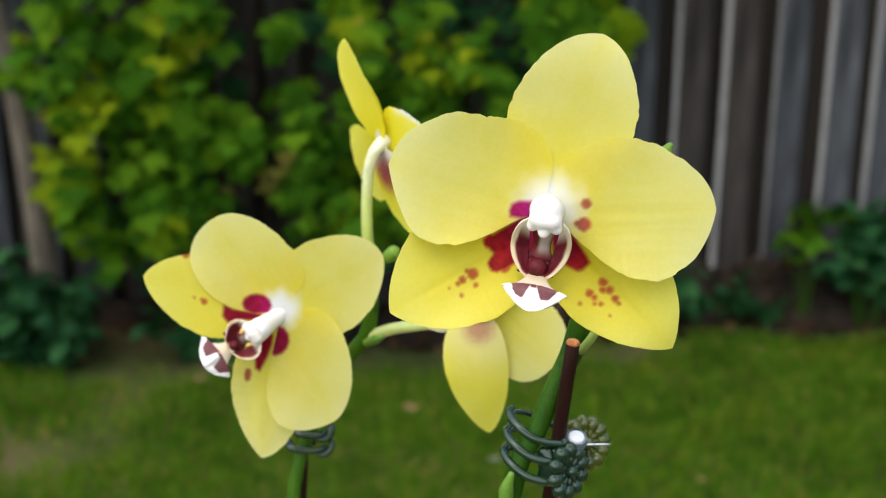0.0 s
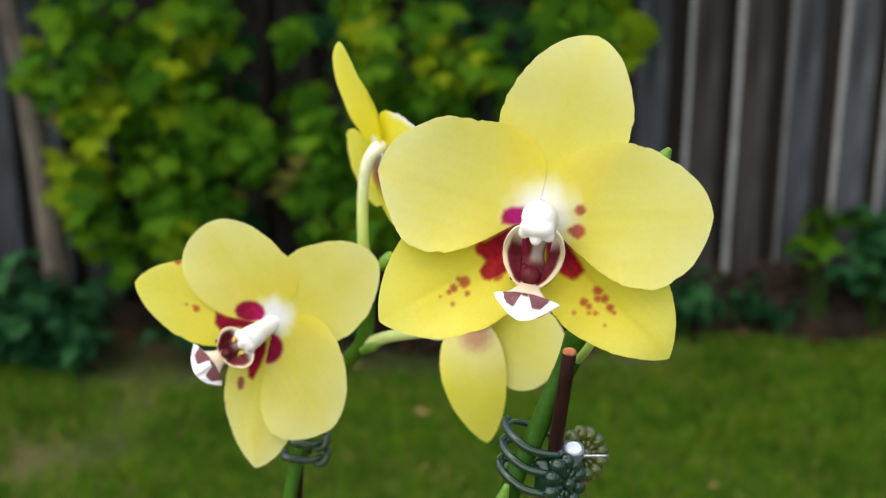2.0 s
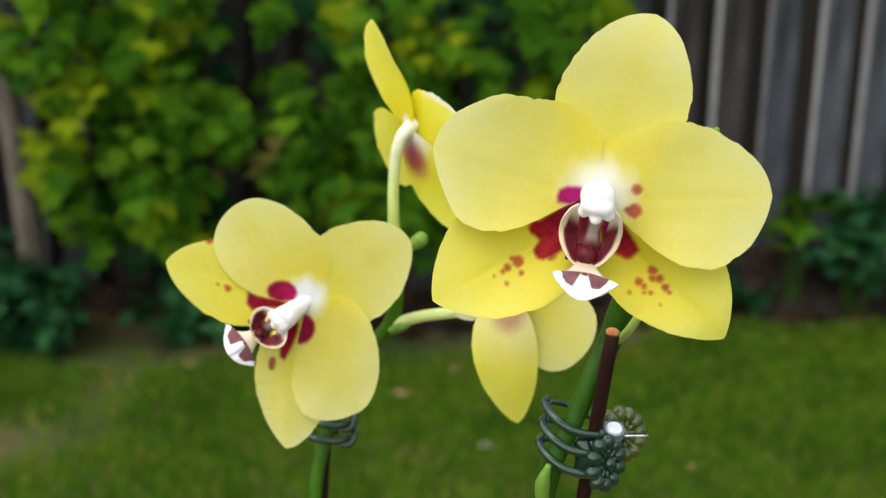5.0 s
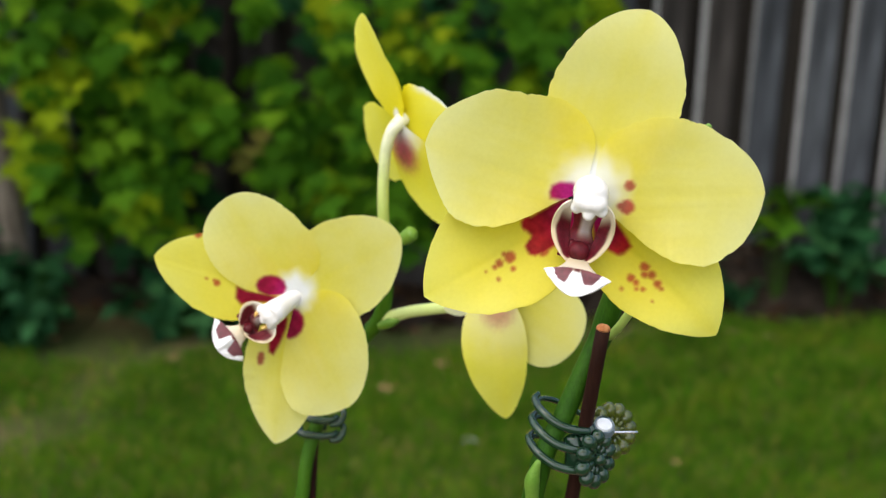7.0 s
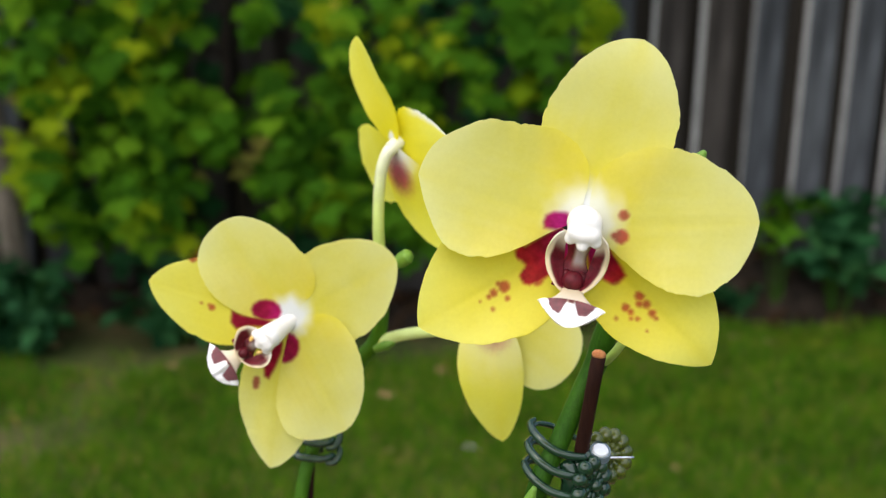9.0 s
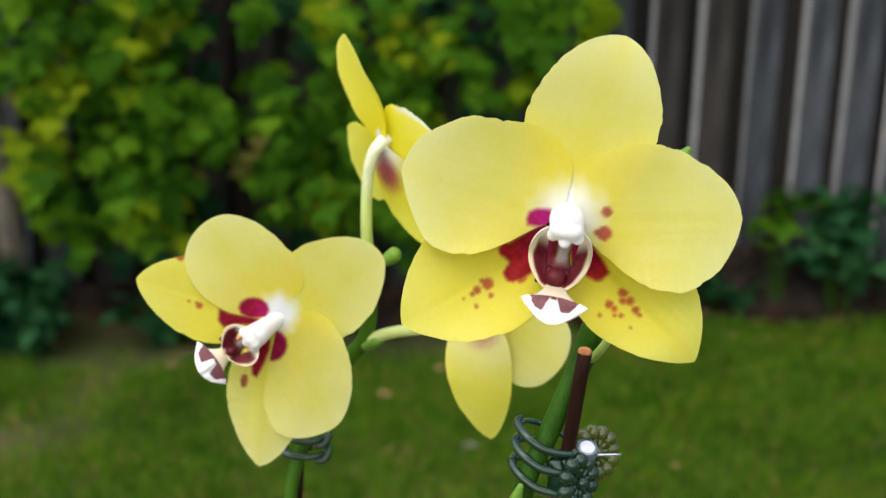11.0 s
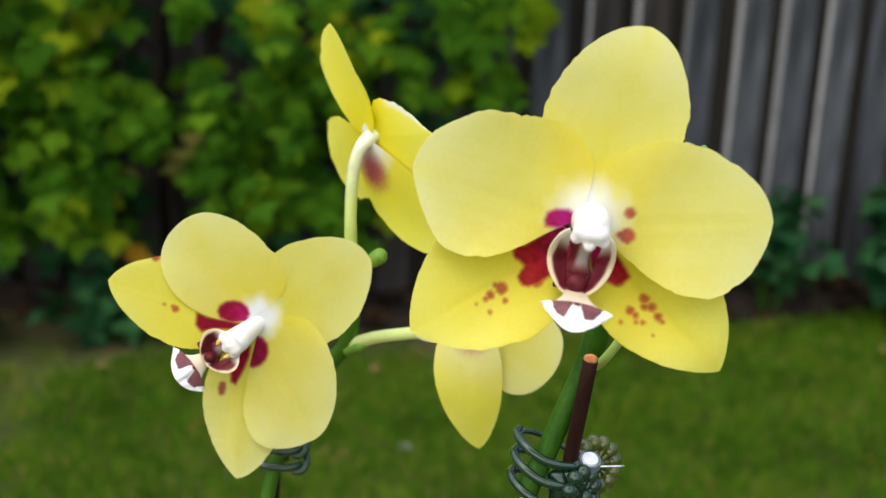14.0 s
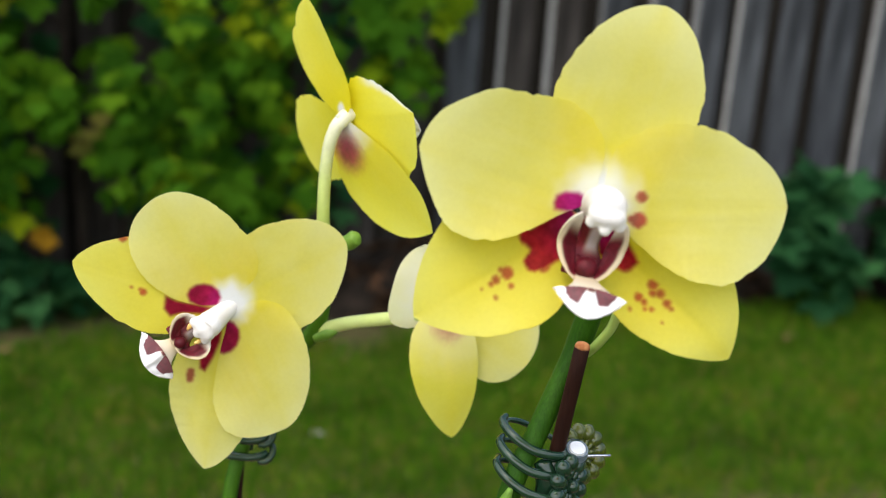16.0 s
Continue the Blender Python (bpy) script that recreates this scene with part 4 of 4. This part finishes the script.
def board_mesh(name, width, thick, height, edge):
    """A rough board; the narrow left edge is paler on most of the front boards."""
    bm = bmesh.new()
    n = 14
    rows = []
    for i in range(n + 1):
        z = 0.02 + (height - 0.02) * i / n
        wob = 0.0025 * noise.noise(Vector((z * 2.1, width * 90, 1)))
        w0, w1 = -width / 2 + wob, width / 2 + wob * 0.6
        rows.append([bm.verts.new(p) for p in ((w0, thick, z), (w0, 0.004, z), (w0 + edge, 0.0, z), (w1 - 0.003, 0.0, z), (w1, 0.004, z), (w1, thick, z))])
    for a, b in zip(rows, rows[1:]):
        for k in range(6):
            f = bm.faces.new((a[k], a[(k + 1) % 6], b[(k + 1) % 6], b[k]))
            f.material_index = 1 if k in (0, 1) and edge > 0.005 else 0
    bm.faces.new(rows[0])
    bm.faces.new(list(reversed(rows[-1])))
    bmesh.ops.recalc_face_normals(bm, faces=bm.faces)
    me = bpy.data.meshes.new(name)
    bm.to_mesh(me)
    bm.free()
    return me


# the boards beside the shrub are spaced unevenly
FIRST = {-2: 0.652, -1: 0.792, 0: 0.934, 1: 1.081, 2: 1.211, 3: 1.341, 4: 1.476, 5: 1.616, 6: 1.765}
front_boards, brown_boards, shaded_boards, plain_boards, back_boards = [], [], [], [], []
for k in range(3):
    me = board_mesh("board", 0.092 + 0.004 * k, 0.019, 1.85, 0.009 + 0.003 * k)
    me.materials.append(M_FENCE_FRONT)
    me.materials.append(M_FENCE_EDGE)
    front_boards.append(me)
    me = me.copy()
    me.materials[0] = M_FENCE_BROWN
    brown_boards.append(me)
    # Behind the shrub its shade is put into the board colour: brown, edge too.
    me = me.copy()
    me.materials[1] = M_FENCE_BROWN
    shaded_boards.append(me)
    me = me.copy()
    me.materials[0] = me.materials[1] = M_FENCE_FRONT
    plain_boards.append(me)
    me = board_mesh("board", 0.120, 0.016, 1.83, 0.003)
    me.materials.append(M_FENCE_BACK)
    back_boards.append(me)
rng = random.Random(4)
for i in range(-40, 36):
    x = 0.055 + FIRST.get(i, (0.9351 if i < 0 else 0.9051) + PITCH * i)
    ob = new("board", (plain_boards if i in (4, 5, -3) or i < -13 else shaded_boards if -14 < i < -3 else brown_boards if -4 < i < 0 else front_boards)[i % 3])
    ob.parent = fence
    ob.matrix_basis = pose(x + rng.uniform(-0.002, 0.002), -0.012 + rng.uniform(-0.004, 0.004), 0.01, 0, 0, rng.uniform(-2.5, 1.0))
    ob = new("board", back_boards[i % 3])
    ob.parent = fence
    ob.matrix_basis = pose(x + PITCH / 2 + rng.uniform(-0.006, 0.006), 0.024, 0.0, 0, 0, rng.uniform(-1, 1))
for z in (0.35, 1.45):
    bm = bmesh.new()
    box(bm, (0.7, 0.062, z), (10.8, 0.04, 0.09), 0.004)
    part("rail", bm, M_RAIL, fence, smooth=False)
for x in (-4.5, -2.4, -0.3, 1.8, 3.9, 6.0):
    bm = bmesh.new()
    box(bm, (x, 0.13, 0.92), (0.095, 0.095, 1.9), 0.005)
    part("post", bm, M_RAIL, fence, smooth=False)


# ---- leaves ----
def leaf_points(kind, r):
    """Outline of a leaf in its own plane, stalk at the origin, tip along +y."""
    out = []
    if kind == "lobed":
        for a, d in ((-155, 0.30), (-128, 0.58), (-104, 0.46), (-84, 0.60), (-62, 0.84), (-44, 0.52), (-24, 0.66), (0, 1.05), (24, 0.66), (44, 0.52), (62, 0.84), (84, 0.60), (104, 0.46), (128, 0.58), (155, 0.30)):
            d *= 1 + r.uniform(-0.12, 0.12)
            out.append((d * math.sin(radians(a)), 0.30 + 0.72 * d * math.cos(radians(a))))
    else:
        for a in range(-160, 161, 32):
            t = abs(a) / 160
            out.append((0.36 * math.sin(math.pi * (1 - t) ** 0.8) * (1 if a > 0 else -1) if abs(a) > 1 else 0.0, 0.02 + 0.98 * (1 - t) ** 0.9))
    return out


def leaf_into(verts, faces, m, kind, r):
    base = len(verts)
    pts = leaf_points(kind, r)
    fold, droop = r.uniform(0.10, 0.32), r.uniform(0.05, 0.35)
    c = (0.0, 0.38)
    verts.append(m @ Vector((*c, 0.0)))
    for x, y in pts:
        verts.append(m @ Vector((x, y, fold * abs(x) - droop * (x * x + (y - 0.38) ** 2))))
    verts.append(m @ Vector((0.0, 0.0, -0.02)))
    n = len(pts)
    for i in range(n - 1):
        faces.append((base, base + 1 + i, base + 2 + i))
    faces.append((base, base + n, base + n + 1))
    faces.append((base, base + n + 1, base + 1))


def leaf_mesh(kind, r, material):
    v, f = [], []
    leaf_into(v, f, Matrix(), kind, r)
    me = bpy.data.meshes.new("leaf")
    me.from_pydata(v, [], f)
    me.polygons.foreach_set("use_smooth", [True] * len(me.polygons))
    me.materials.append(material)
    return me


def hang(r, droop=(35, 105), face=45):
    """A leaf's turn: its tip hangs forward and down, its face to the light."""
    return pose(0, 0, 0, 0, 0, 180 + r.gauss(0, face)) @ pose(0, 0, 0, -r.uniform(*droop), 0, 0) @ pose(0, 0, 0, 0, r.gauss(0, 22), 0)


rng = random.Random(11)
VARIANTS = {k: [leaf_mesh("lobed", rng, M_LEAF[(k, False)]) for _ in range(5)] for k in ("green", "lime", "pale", "dark", "orange")}
# clumps of the big shrub: x, z, radius
LIME = [(-0.61, 0.89, 0.065), (-0.66, 0.93, 0.05), (-0.77, 0.84, 0.055), (-0.81, 0.76, 0.06), (-0.89, 0.72, 0.05), (-0.97, 0.53, 0.05), (-0.91, 0.52, 0.06), (-0.93, 0.47, 0.05), (-0.60, 0.97, 0.04),
        (-0.20, 0.95, 0.05), (-0.18, 0.87, 0.045), (-0.05, 0.81, 0.055), (-0.04, 0.91, 0.05), (-0.16, 0.83, 0.04), (-0.23, 0.95, 0.03), (0.10, 0.84, 0.05), (0.26, 0.91, 0.04), (0.37, 0.96, 0.045), (0.43, 0.91, 0.03)]
GREEN_WEST = [(-0.93, 0.79, 0.06), (-1.04, 0.81, 0.04), (-0.98, 0.91, 0.04), (-0.88, 0.90, 0.05), (-0.61, 0.65, 0.06), (-0.53, 0.66, 0.055), (-0.49, 0.61, 0.04), (-0.66, 0.55, 0.055), (-0.75, 0.51, 0.06), (-0.77, 0.39, 0.05),
              (-0.84, 0.35, 0.045), (-0.70, 0.46, 0.05), (-0.63, 0.71, 0.05), (-0.70, 0.66, 0.04), (-0.82, 0.62, 0.04), (-0.89, 0.42, 0.04), (-0.70, 0.76, 0.045), (-0.79, 0.68, 0.045), (-0.60, 0.46, 0.045), (-0.62, 0.37, 0.04), (-0.72, 0.84, 0.03)]
GREEN_EAST = [(-0.39, 0.89, 0.025), (-0.37, 0.72, 0.03), (-0.32, 0.56, 0.05), (-0.27, 0.51, 0.05), (-0.25, 0.45, 0.055), (-0.18, 0.42, 0.05), (-0.32, 0.66, 0.027), (-0.35, 0.48, 0.035), (-0.22, 0.70, 0.04), (-0.09, 0.72, 0.04), (-0.16, 0.71, 0.045),
              (-0.01, 0.71, 0.05), (-0.14, 0.48, 0.06), (0.01, 0.64, 0.045), (0.03, 0.58, 0.04), (0.03, 0.36, 0.045), (0.11, 0.46, 0.035), (-0.06, 0.42, 0.04), (0.37, 0.73, 0.035), (0.32, 0.86, 0.05), (0.27, 0.76, 0.035), (-0.12, 0.62, 0.035), (0.30, 0.94, 0.05), (0.15, 0.74, 0.045), (0.38, 0.89, 0.045)]
shrub = frame_empty("shrub", pose(-0.45, 3.42, 0.02), "leafy shrub with green and yellowing lobed leaves before the fence", "shrub")
SB = Matrix.Translation((-0.45, 3.42, 0.02)).inverted()


def limb(points, radii, name="branch"):
    bm = bmesh.new()
    tube(bm, [SB @ Vector(p) for p in points], radii, seg=8, count=16)
    return part(name, bm, M_BARK if name == "old_trunk" else M_TWIG, shrub)


limb([(-0.45, 3.42, 0.0), (-0.47, 3.43, 0.35), (-0.50, 3.40, 0.75), (-0.46, 3.38, 1.3)], [0.020, 0.016, 0.012, 0.006], "trunk")
limb([(-0.50, 3.44, 0.0), (-0.68, 3.36, 0.32), (-0.80, 3.25, 0.62), (-0.86, 3.18, 0.95)], [0.014, 0.011, 0.008, 0.004])
limb([(-0.42, 3.44, 0.0), (-0.30, 3.42, 0.40), (-0.16, 3.36, 0.72), (-0.05, 3.34, 1.05)], [0.014, 0.011, 0.008, 0.004])
limb([(-0.16, 3.36, 0.72), (0.02, 3.36, 0.82), (0.20, 3.38, 0.98), (0.34, 3.42, 1.15)], [0.007, 0.006, 0.005, 0.003])
limb([(-0.68, 3.36, 0.32), (-0.85, 3.26, 0.45), (-1.0, 3.2, 0.62)], [0.008, 0.006, 0.003])
limb([(-0.50, 3.40, 0.75), (-0.60, 3.28, 0.88), (-0.66, 3.20, 1.02)], [0.008, 0.006, 0.003])
limb([(-1.07, 3.36, 0.0), (-1.09, 3.36, 0.40), (-1.13, 3.38, 0.75), (-1.22, 3.40, 1.4)], [0.042, 0.034, 0.030, 0.024], "old_trunk")

spots = []
for clumps, kind in ((LIME, "lime"), (GREEN_WEST, "green"), (GREEN_EAST, "green")):
    for x, z, r in clumps:
        near = rng.uniform(3.12, 3.26)
        # each clump is a few drooping sprays
        for _ in range(int(500 * r * r) + 3):
            a, q = rng.uniform(0, math.tau), 0.75 * r * math.sqrt(rng.random())
            sx, sz, sy = x + q * math.cos(a), z + 0.05 + q * math.sin(a) * 0.85, near + rng.uniform(-0.05, 0.10)
            hue = kind if rng.random() < ((0.75 if x < -0.3 else 0.45) if kind == "lime" else 0.88) else ("green" if kind == "lime" else "lime")
            for n in range(rng.randint(4, 6)):
                spots.append((sx + rng.gauss(0, 0.020), sy - 0.012 * n + rng.gauss(0, 0.012), sz - 0.020 * n + rng.gauss(0, 0.010), hue, rng.uniform(0.040, 0.072)))
for _ in range(110):
    spots.append((rng.choice((rng.uniform(-0.98, -0.58), rng.uniform(-0.95, -0.58), rng.uniform(-0.34, 0.15))), rng.uniform(3.28, 3.42), rng.uniform(0.30, 1.12), "green", rng.uniform(0.045, 0.075)))
for x, z in ((-0.41, 0.57), (-0.40, 0.54), (-0.45, 0.53), (-0.48, 0.52), (-0.54, 0.50), (-0.99, 0.70), (-0.93, 0.66), (-0.83, 0.53)):
    spots.append((x + rng.uniform(-0.03, 0.03), 3.20 + rng.uniform(-0.04, 0.04), z + rng.uniform(-0.03, 0.03), "pale", rng.uniform(0.04, 0.055)))
# filler deep in the shrub; the shade there is put into a darker leaf colour
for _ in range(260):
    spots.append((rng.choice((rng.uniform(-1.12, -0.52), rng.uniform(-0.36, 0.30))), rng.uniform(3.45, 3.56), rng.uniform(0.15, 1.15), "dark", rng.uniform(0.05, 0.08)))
# unseen crown above the view, added to shade the shrub and fence
for _ in range(800):
    spots.append((rng.uniform(-1.7, 0.6), rng.uniform(3.08, 3.55), rng.uniform(1.14, 1.75), "green" if rng.random() < 0.6 else "lime", rng.uniform(0.06, 0.10)))
# the gap where the dark fence shows between the two halves
spots = [q for q in spots if not (-0.52 < q[0] < -0.41 and q[1] > 3.28 and q[2] < 1.0 and q[3] != "pale")]
spots += [(-0.53, 3.16, 0.31, "orange", 0.055), (-0.52, 3.15, 0.29, "orange", 0.045)]
joined = {}
spots.sort(key=lambda s: s[1])
for n, (x, y, z, kind, size) in enumerate(spots):
    m = Matrix.Translation((x, y, z)) @ hang(rng) @ Matrix.Scale(size, 4)
    if n < 290 and z < 1.1:
        ob = new("leaf", rng.choice(VARIANTS[kind]))
        ob.parent = shrub
        ob.matrix_basis = SB @ m
    else:
        leaf_into(*joined.setdefault(kind, ([], [])), SB @ m, "lobed", rng)
for kind, (v, f) in joined.items():
    me = bpy.data.meshes.new("foliage")
    me.from_pydata(v, [], f)
    me.polygons.foreach_set("use_smooth", [True] * len(me.polygons))
    me.materials.append(M_LEAF[(kind, True)])
    ob = new("foliage", me)
    ob.parent = shrub
    tagged(ob, "", kind="stuff")


def low_plant(centre, spread, height, count, kind, size, label, leaf="oval", seed=1, bare=0.25, per=14, level=0.55):
    """A low bushy plant: arching stems with leaves along them."""
    r = random.Random(seed)
    root = Matrix.Translation(centre)
    ob = frame_empty("low_plant", root, label, "garden plant", "low plants along the fence")
    v, f = [], []
    for s in range(max(3, count // 14)):
        a, q = r.uniform(0, math.tau), math.sqrt(r.random())
        tip = Vector((spread[0] * q * math.cos(a), spread[1] * q * math.sin(a), height * r.uniform(level, 1.0) * (1 - 0.45 * q * q)))
        bm = bmesh.new()
        tube(bm, [Vector((tip.x * 0.15, tip.y * 0.15, 0)), Vector((tip.x * 0.5, tip.y * 0.5, tip.z * 0.65)), tip], [0.003, 0.002, 0.001], seg=5, count=7)
        part("stem", bm, M_STEM, ob)
        for k in range(per):
            t = bare + (1 - bare) * k / (per - 1)
            p = Vector((tip.x * t, tip.y * t, tip.z * (1 - (1 - t) ** 2)))
            m = Matrix.Translation(p + Vector((r.gauss(0, 0.02), r.gauss(0, 0.02), r.gauss(0, 0.015)))) @ pose(0, 0, 0, 0, 0, r.uniform(0, 360)) @ pose(0, 0, 0, -r.uniform(-25, 60), r.gauss(0, 20), 0) @ Matrix.Scale(size * r.uniform(0.6, 1.15), 4)
            leaf_into(v, f, m, leaf, r)
    me = bpy.data.meshes.new("foliage")
    me.from_pydata(v, [], f)
    me.polygons.foreach_set("use_smooth", [True] * len(me.polygons))
    me.materials.append(M_LEAF[(kind, True)])
    fo = new("foliage", me)
    fo.parent = ob
    tagged(fo, "", kind="stuff")
    return ob


low_plant((-1.10, 3.22, 0.0), (0.20, 0.14), 0.34, 200, "dark", 0.085, "dark green bushy plant at the shrub's foot", "oval", 2)
low_plant((-1.02, 3.22, 0.0), (0.12, 0.10), 0.22, 120, "dark", 0.08, "low dark green plant on the soil", "oval", 3)
low_plant((-1.36, 3.20, 0.0), (0.20, 0.15), 0.38, 200, "dark", 0.09, "dark green bushy plant at the bed's edge", "oval", 4)
low_plant((1.045, 3.47, 0.0), (0.08, 0.04), 0.49, 70, "green", 0.080, "young plant with broad green leaves", "lobed", 5, 0.80, 5, 0.82)
low_plant((1.22, 3.46, 0.0), (0.14, 0.08), 0.50, 130, "dark", 0.08, "dark green leafy plant against the fence", "lobed", 6, 0.5, 9)
low_plant((1.60, 3.40, 0.0), (0.24, 0.14), 0.48, 180, "dark", 0.11, "dark green leafy bush against the fence", "lobed", 7)
low_plant((-0.64, 3.25, 0.0), (0.16, 0.10), 0.27, 130, "dark", 0.07, "dark green ground cover under the shrub", "oval", 21)
low_plant((1.92, 3.42, 0.0), (0.22, 0.12), 0.44, 160, "dark", 0.11, "dark green leafy bush by the fence boards", "lobed", 22)
# filler plants added to darken the fence foot, a plain dark mass
low_plant((0.86, 3.50, 0.0), (0.14, 0.06), 0.17, 70, "dark", 0.06, "low dark filler plants at the foot of the fence", "oval", 12)
low_plant((0.66, 3.45, 0.0), (0.10, 0.07), 0.27, 98, "dark", 0.06, "low green weed on the soil", "oval", 8)
low_plant((-0.45, 3.32, 0.0), (0.22, 0.08), 0.20, 90, "dark", 0.07, "low ground cover under the shrub", "oval", 9)


# ---- fallen leaves on the lawn ----
def fallen(x, y, size, material, label, seed):
    r = random.Random(seed)
    ob = new("fallen_leaf", leaf_mesh("lobed" if seed % 2 else "oval", r, material))
    ob.matrix_world = pose(x, y, lawn_height(x, y) + 0.026, r.uniform(-12, 12), r.uniform(-12, 12), r.uniform(0, 360)) @ Matrix.Scale(0.74 * size, 4)
    return tagged(ob, label, "fallen leaf", "fallen leaves on the lawn")


fallen(-0.067, 2.86, 0.041, M_DRY, "dry tan leaf lying on the lawn", 1)
fallen(0.107, 2.585, 0.065, M_DRY_PALE, "pale whitish leaf lying on the lawn", 2)
fallen(0.054, 3.05, 0.038, M_DRY, "dry brown leaf lying on the lawn", 3)
fallen(0.87, 3.27, 0.038, M_DRY, "dry orange leaf lying on the lawn", 5)
fallen(0.97, 3.25, 0.038, M_DRY, "dry orange leaf by the soil bed", 7)
fallen(0.57, 2.50, 0.030, M_DRY, "small tan leaf lying on the lawn", 4)
fallen(-0.95, 3.17, 0.045, M_DRY, "brown leaf at the edge of the soil", 9)
fallen(-0.052, 2.566, 0.030, M_DRY, "small tan leaf in the grass", 6)
fallen(-0.90, 2.855, 0.026, M_DRY, "tiny brown leaf in the grass", 8)
fallen(-0.26, 3.164, 0.050, M_DRY, "dry orange leaf under the shrub's edge", 13)
fallen(-0.97, 2.504, 0.036, M_DRY, "dry orange leaf lying in the grass", 15)
fallen(-0.344, 2.81, 0.026, M_DRY, "small pale leaf scrap in the grass", 10)
fallen(1.447, 3.18, 0.036, M_DRY, "dry brown leaf before the bushes", 17)
fallen(-0.62, 3.05, 0.038, M_DRY, "small brown leaf on the lawn", 11)

# ---- rotting leaves on the soil ----
rl = random.Random(31)
v, f = [], []
for _ in range(420):
    x = rl.uniform(-1.4, 2.4)
    y = rl.uniform(bed_edge(x) - 0.03, 3.60)
    m = pose(x, y, max(0.0, soil_height(x, y)) + 0.012, rl.gauss(0, 22), rl.gauss(0, 22), rl.uniform(0, 360)) @ Matrix.Scale(rl.uniform(0.03, 0.065), 4)
    leaf_into(v, f, m, rl.choice(("oval", "lobed")), rl)
me = bpy.data.meshes.new("leaf_litter")
me.from_pydata(v, [], f)
me.polygons.foreach_set("use_smooth", [True] * len(me.polygons))
me.materials.append(M_LITTER)
tagged(new("leaf_litter", me), "dark brown rotting leaves scattered on the soil", "leaf litter", kind="stuff")

# ---- grass blades ----
r, rs = np.random.default_rng(5), random.Random(8)
N = 110000
gx, gy = r.uniform(-1.9, 2.6, N), r.uniform(2.15, 3.55, N)
# the thick turf thins out unevenly into the worn lawn around it
gx = gx + r.normal(0, 0.38, N) * (np.abs(gx - 0.35) > 1.75)
gy = gy - np.abs(r.normal(0, 0.45, N)) * (gy < 2.35)
far_x, far_y = r.normal(0.35, 2.2, 90000), 3.55 - np.abs(r.normal(0, 1.9, 90000))
gx, gy = np.concatenate([gx, far_x]), np.concatenate([gy, far_y])
keep = np.array([y < bed_edge(x) + 0.02 and noise.noise(Vector((x * 1.7, y * 1.7, 9))) + 0.35 * noise.noise(Vector((x * 6, y * 6, 3))) > -0.85 + 0.5 * rs.random() + 0.95 * smooth01(0.28 + 0.34 * smooth01(0.2, -0.4, x), 0.02, bed_edge(x) - y) * smooth01(1.2, 0.2, x) for x, y in zip(gx, gy)])
gx, gy = gx[keep], gy[keep]
N = len(gx)
gz = np.array([lawn_height(x, y) for x, y in zip(gx, gy)])
ang, tall, wide = r.uniform(0, 2 * np.pi, N), r.uniform(0.018, 0.045, N), r.uniform(0.0012, 0.0024, N)
lean = r.normal(0, 0.012, (N, 2))
co = np.zeros((N, 4, 3))
co[:, 0] = np.stack([gx - np.cos(ang) * wide, gy - np.sin(ang) * wide, gz - 0.004], -1)
co[:, 1] = np.stack([gx + np.cos(ang) * wide, gy + np.sin(ang) * wide, gz - 0.004], -1)
co[:, 2] = np.stack([gx + lean[:, 0] * 0.5 + np.cos(ang) * wide * 0.7, gy + lean[:, 1] * 0.5 + np.sin(ang) * wide * 0.7, gz + tall * 0.6], -1)
co[:, 3] = np.stack([gx + lean[:, 0], gy + lean[:, 1], gz + tall], -1)
me = bpy.data.meshes.new("grass")
me.vertices.add(4 * N)
me.vertices.foreach_set("co", co.ravel())
q = np.arange(N)[:, None] * 4
tri = np.concatenate([q + [0, 1, 2], q + [0, 2, 3]], 1).reshape(-1)
me.loops.add(len(tri))
me.loops.foreach_set("vertex_index", tri)
me.polygons.add(2 * N)
me.polygons.foreach_set("loop_start", np.arange(2 * N) * 3)
me.update(calc_edges=True)
me.materials.append(M_BLADE)
tagged(new("grass", me), "short green lawn grass with dry blades", "grass", kind="stuff")
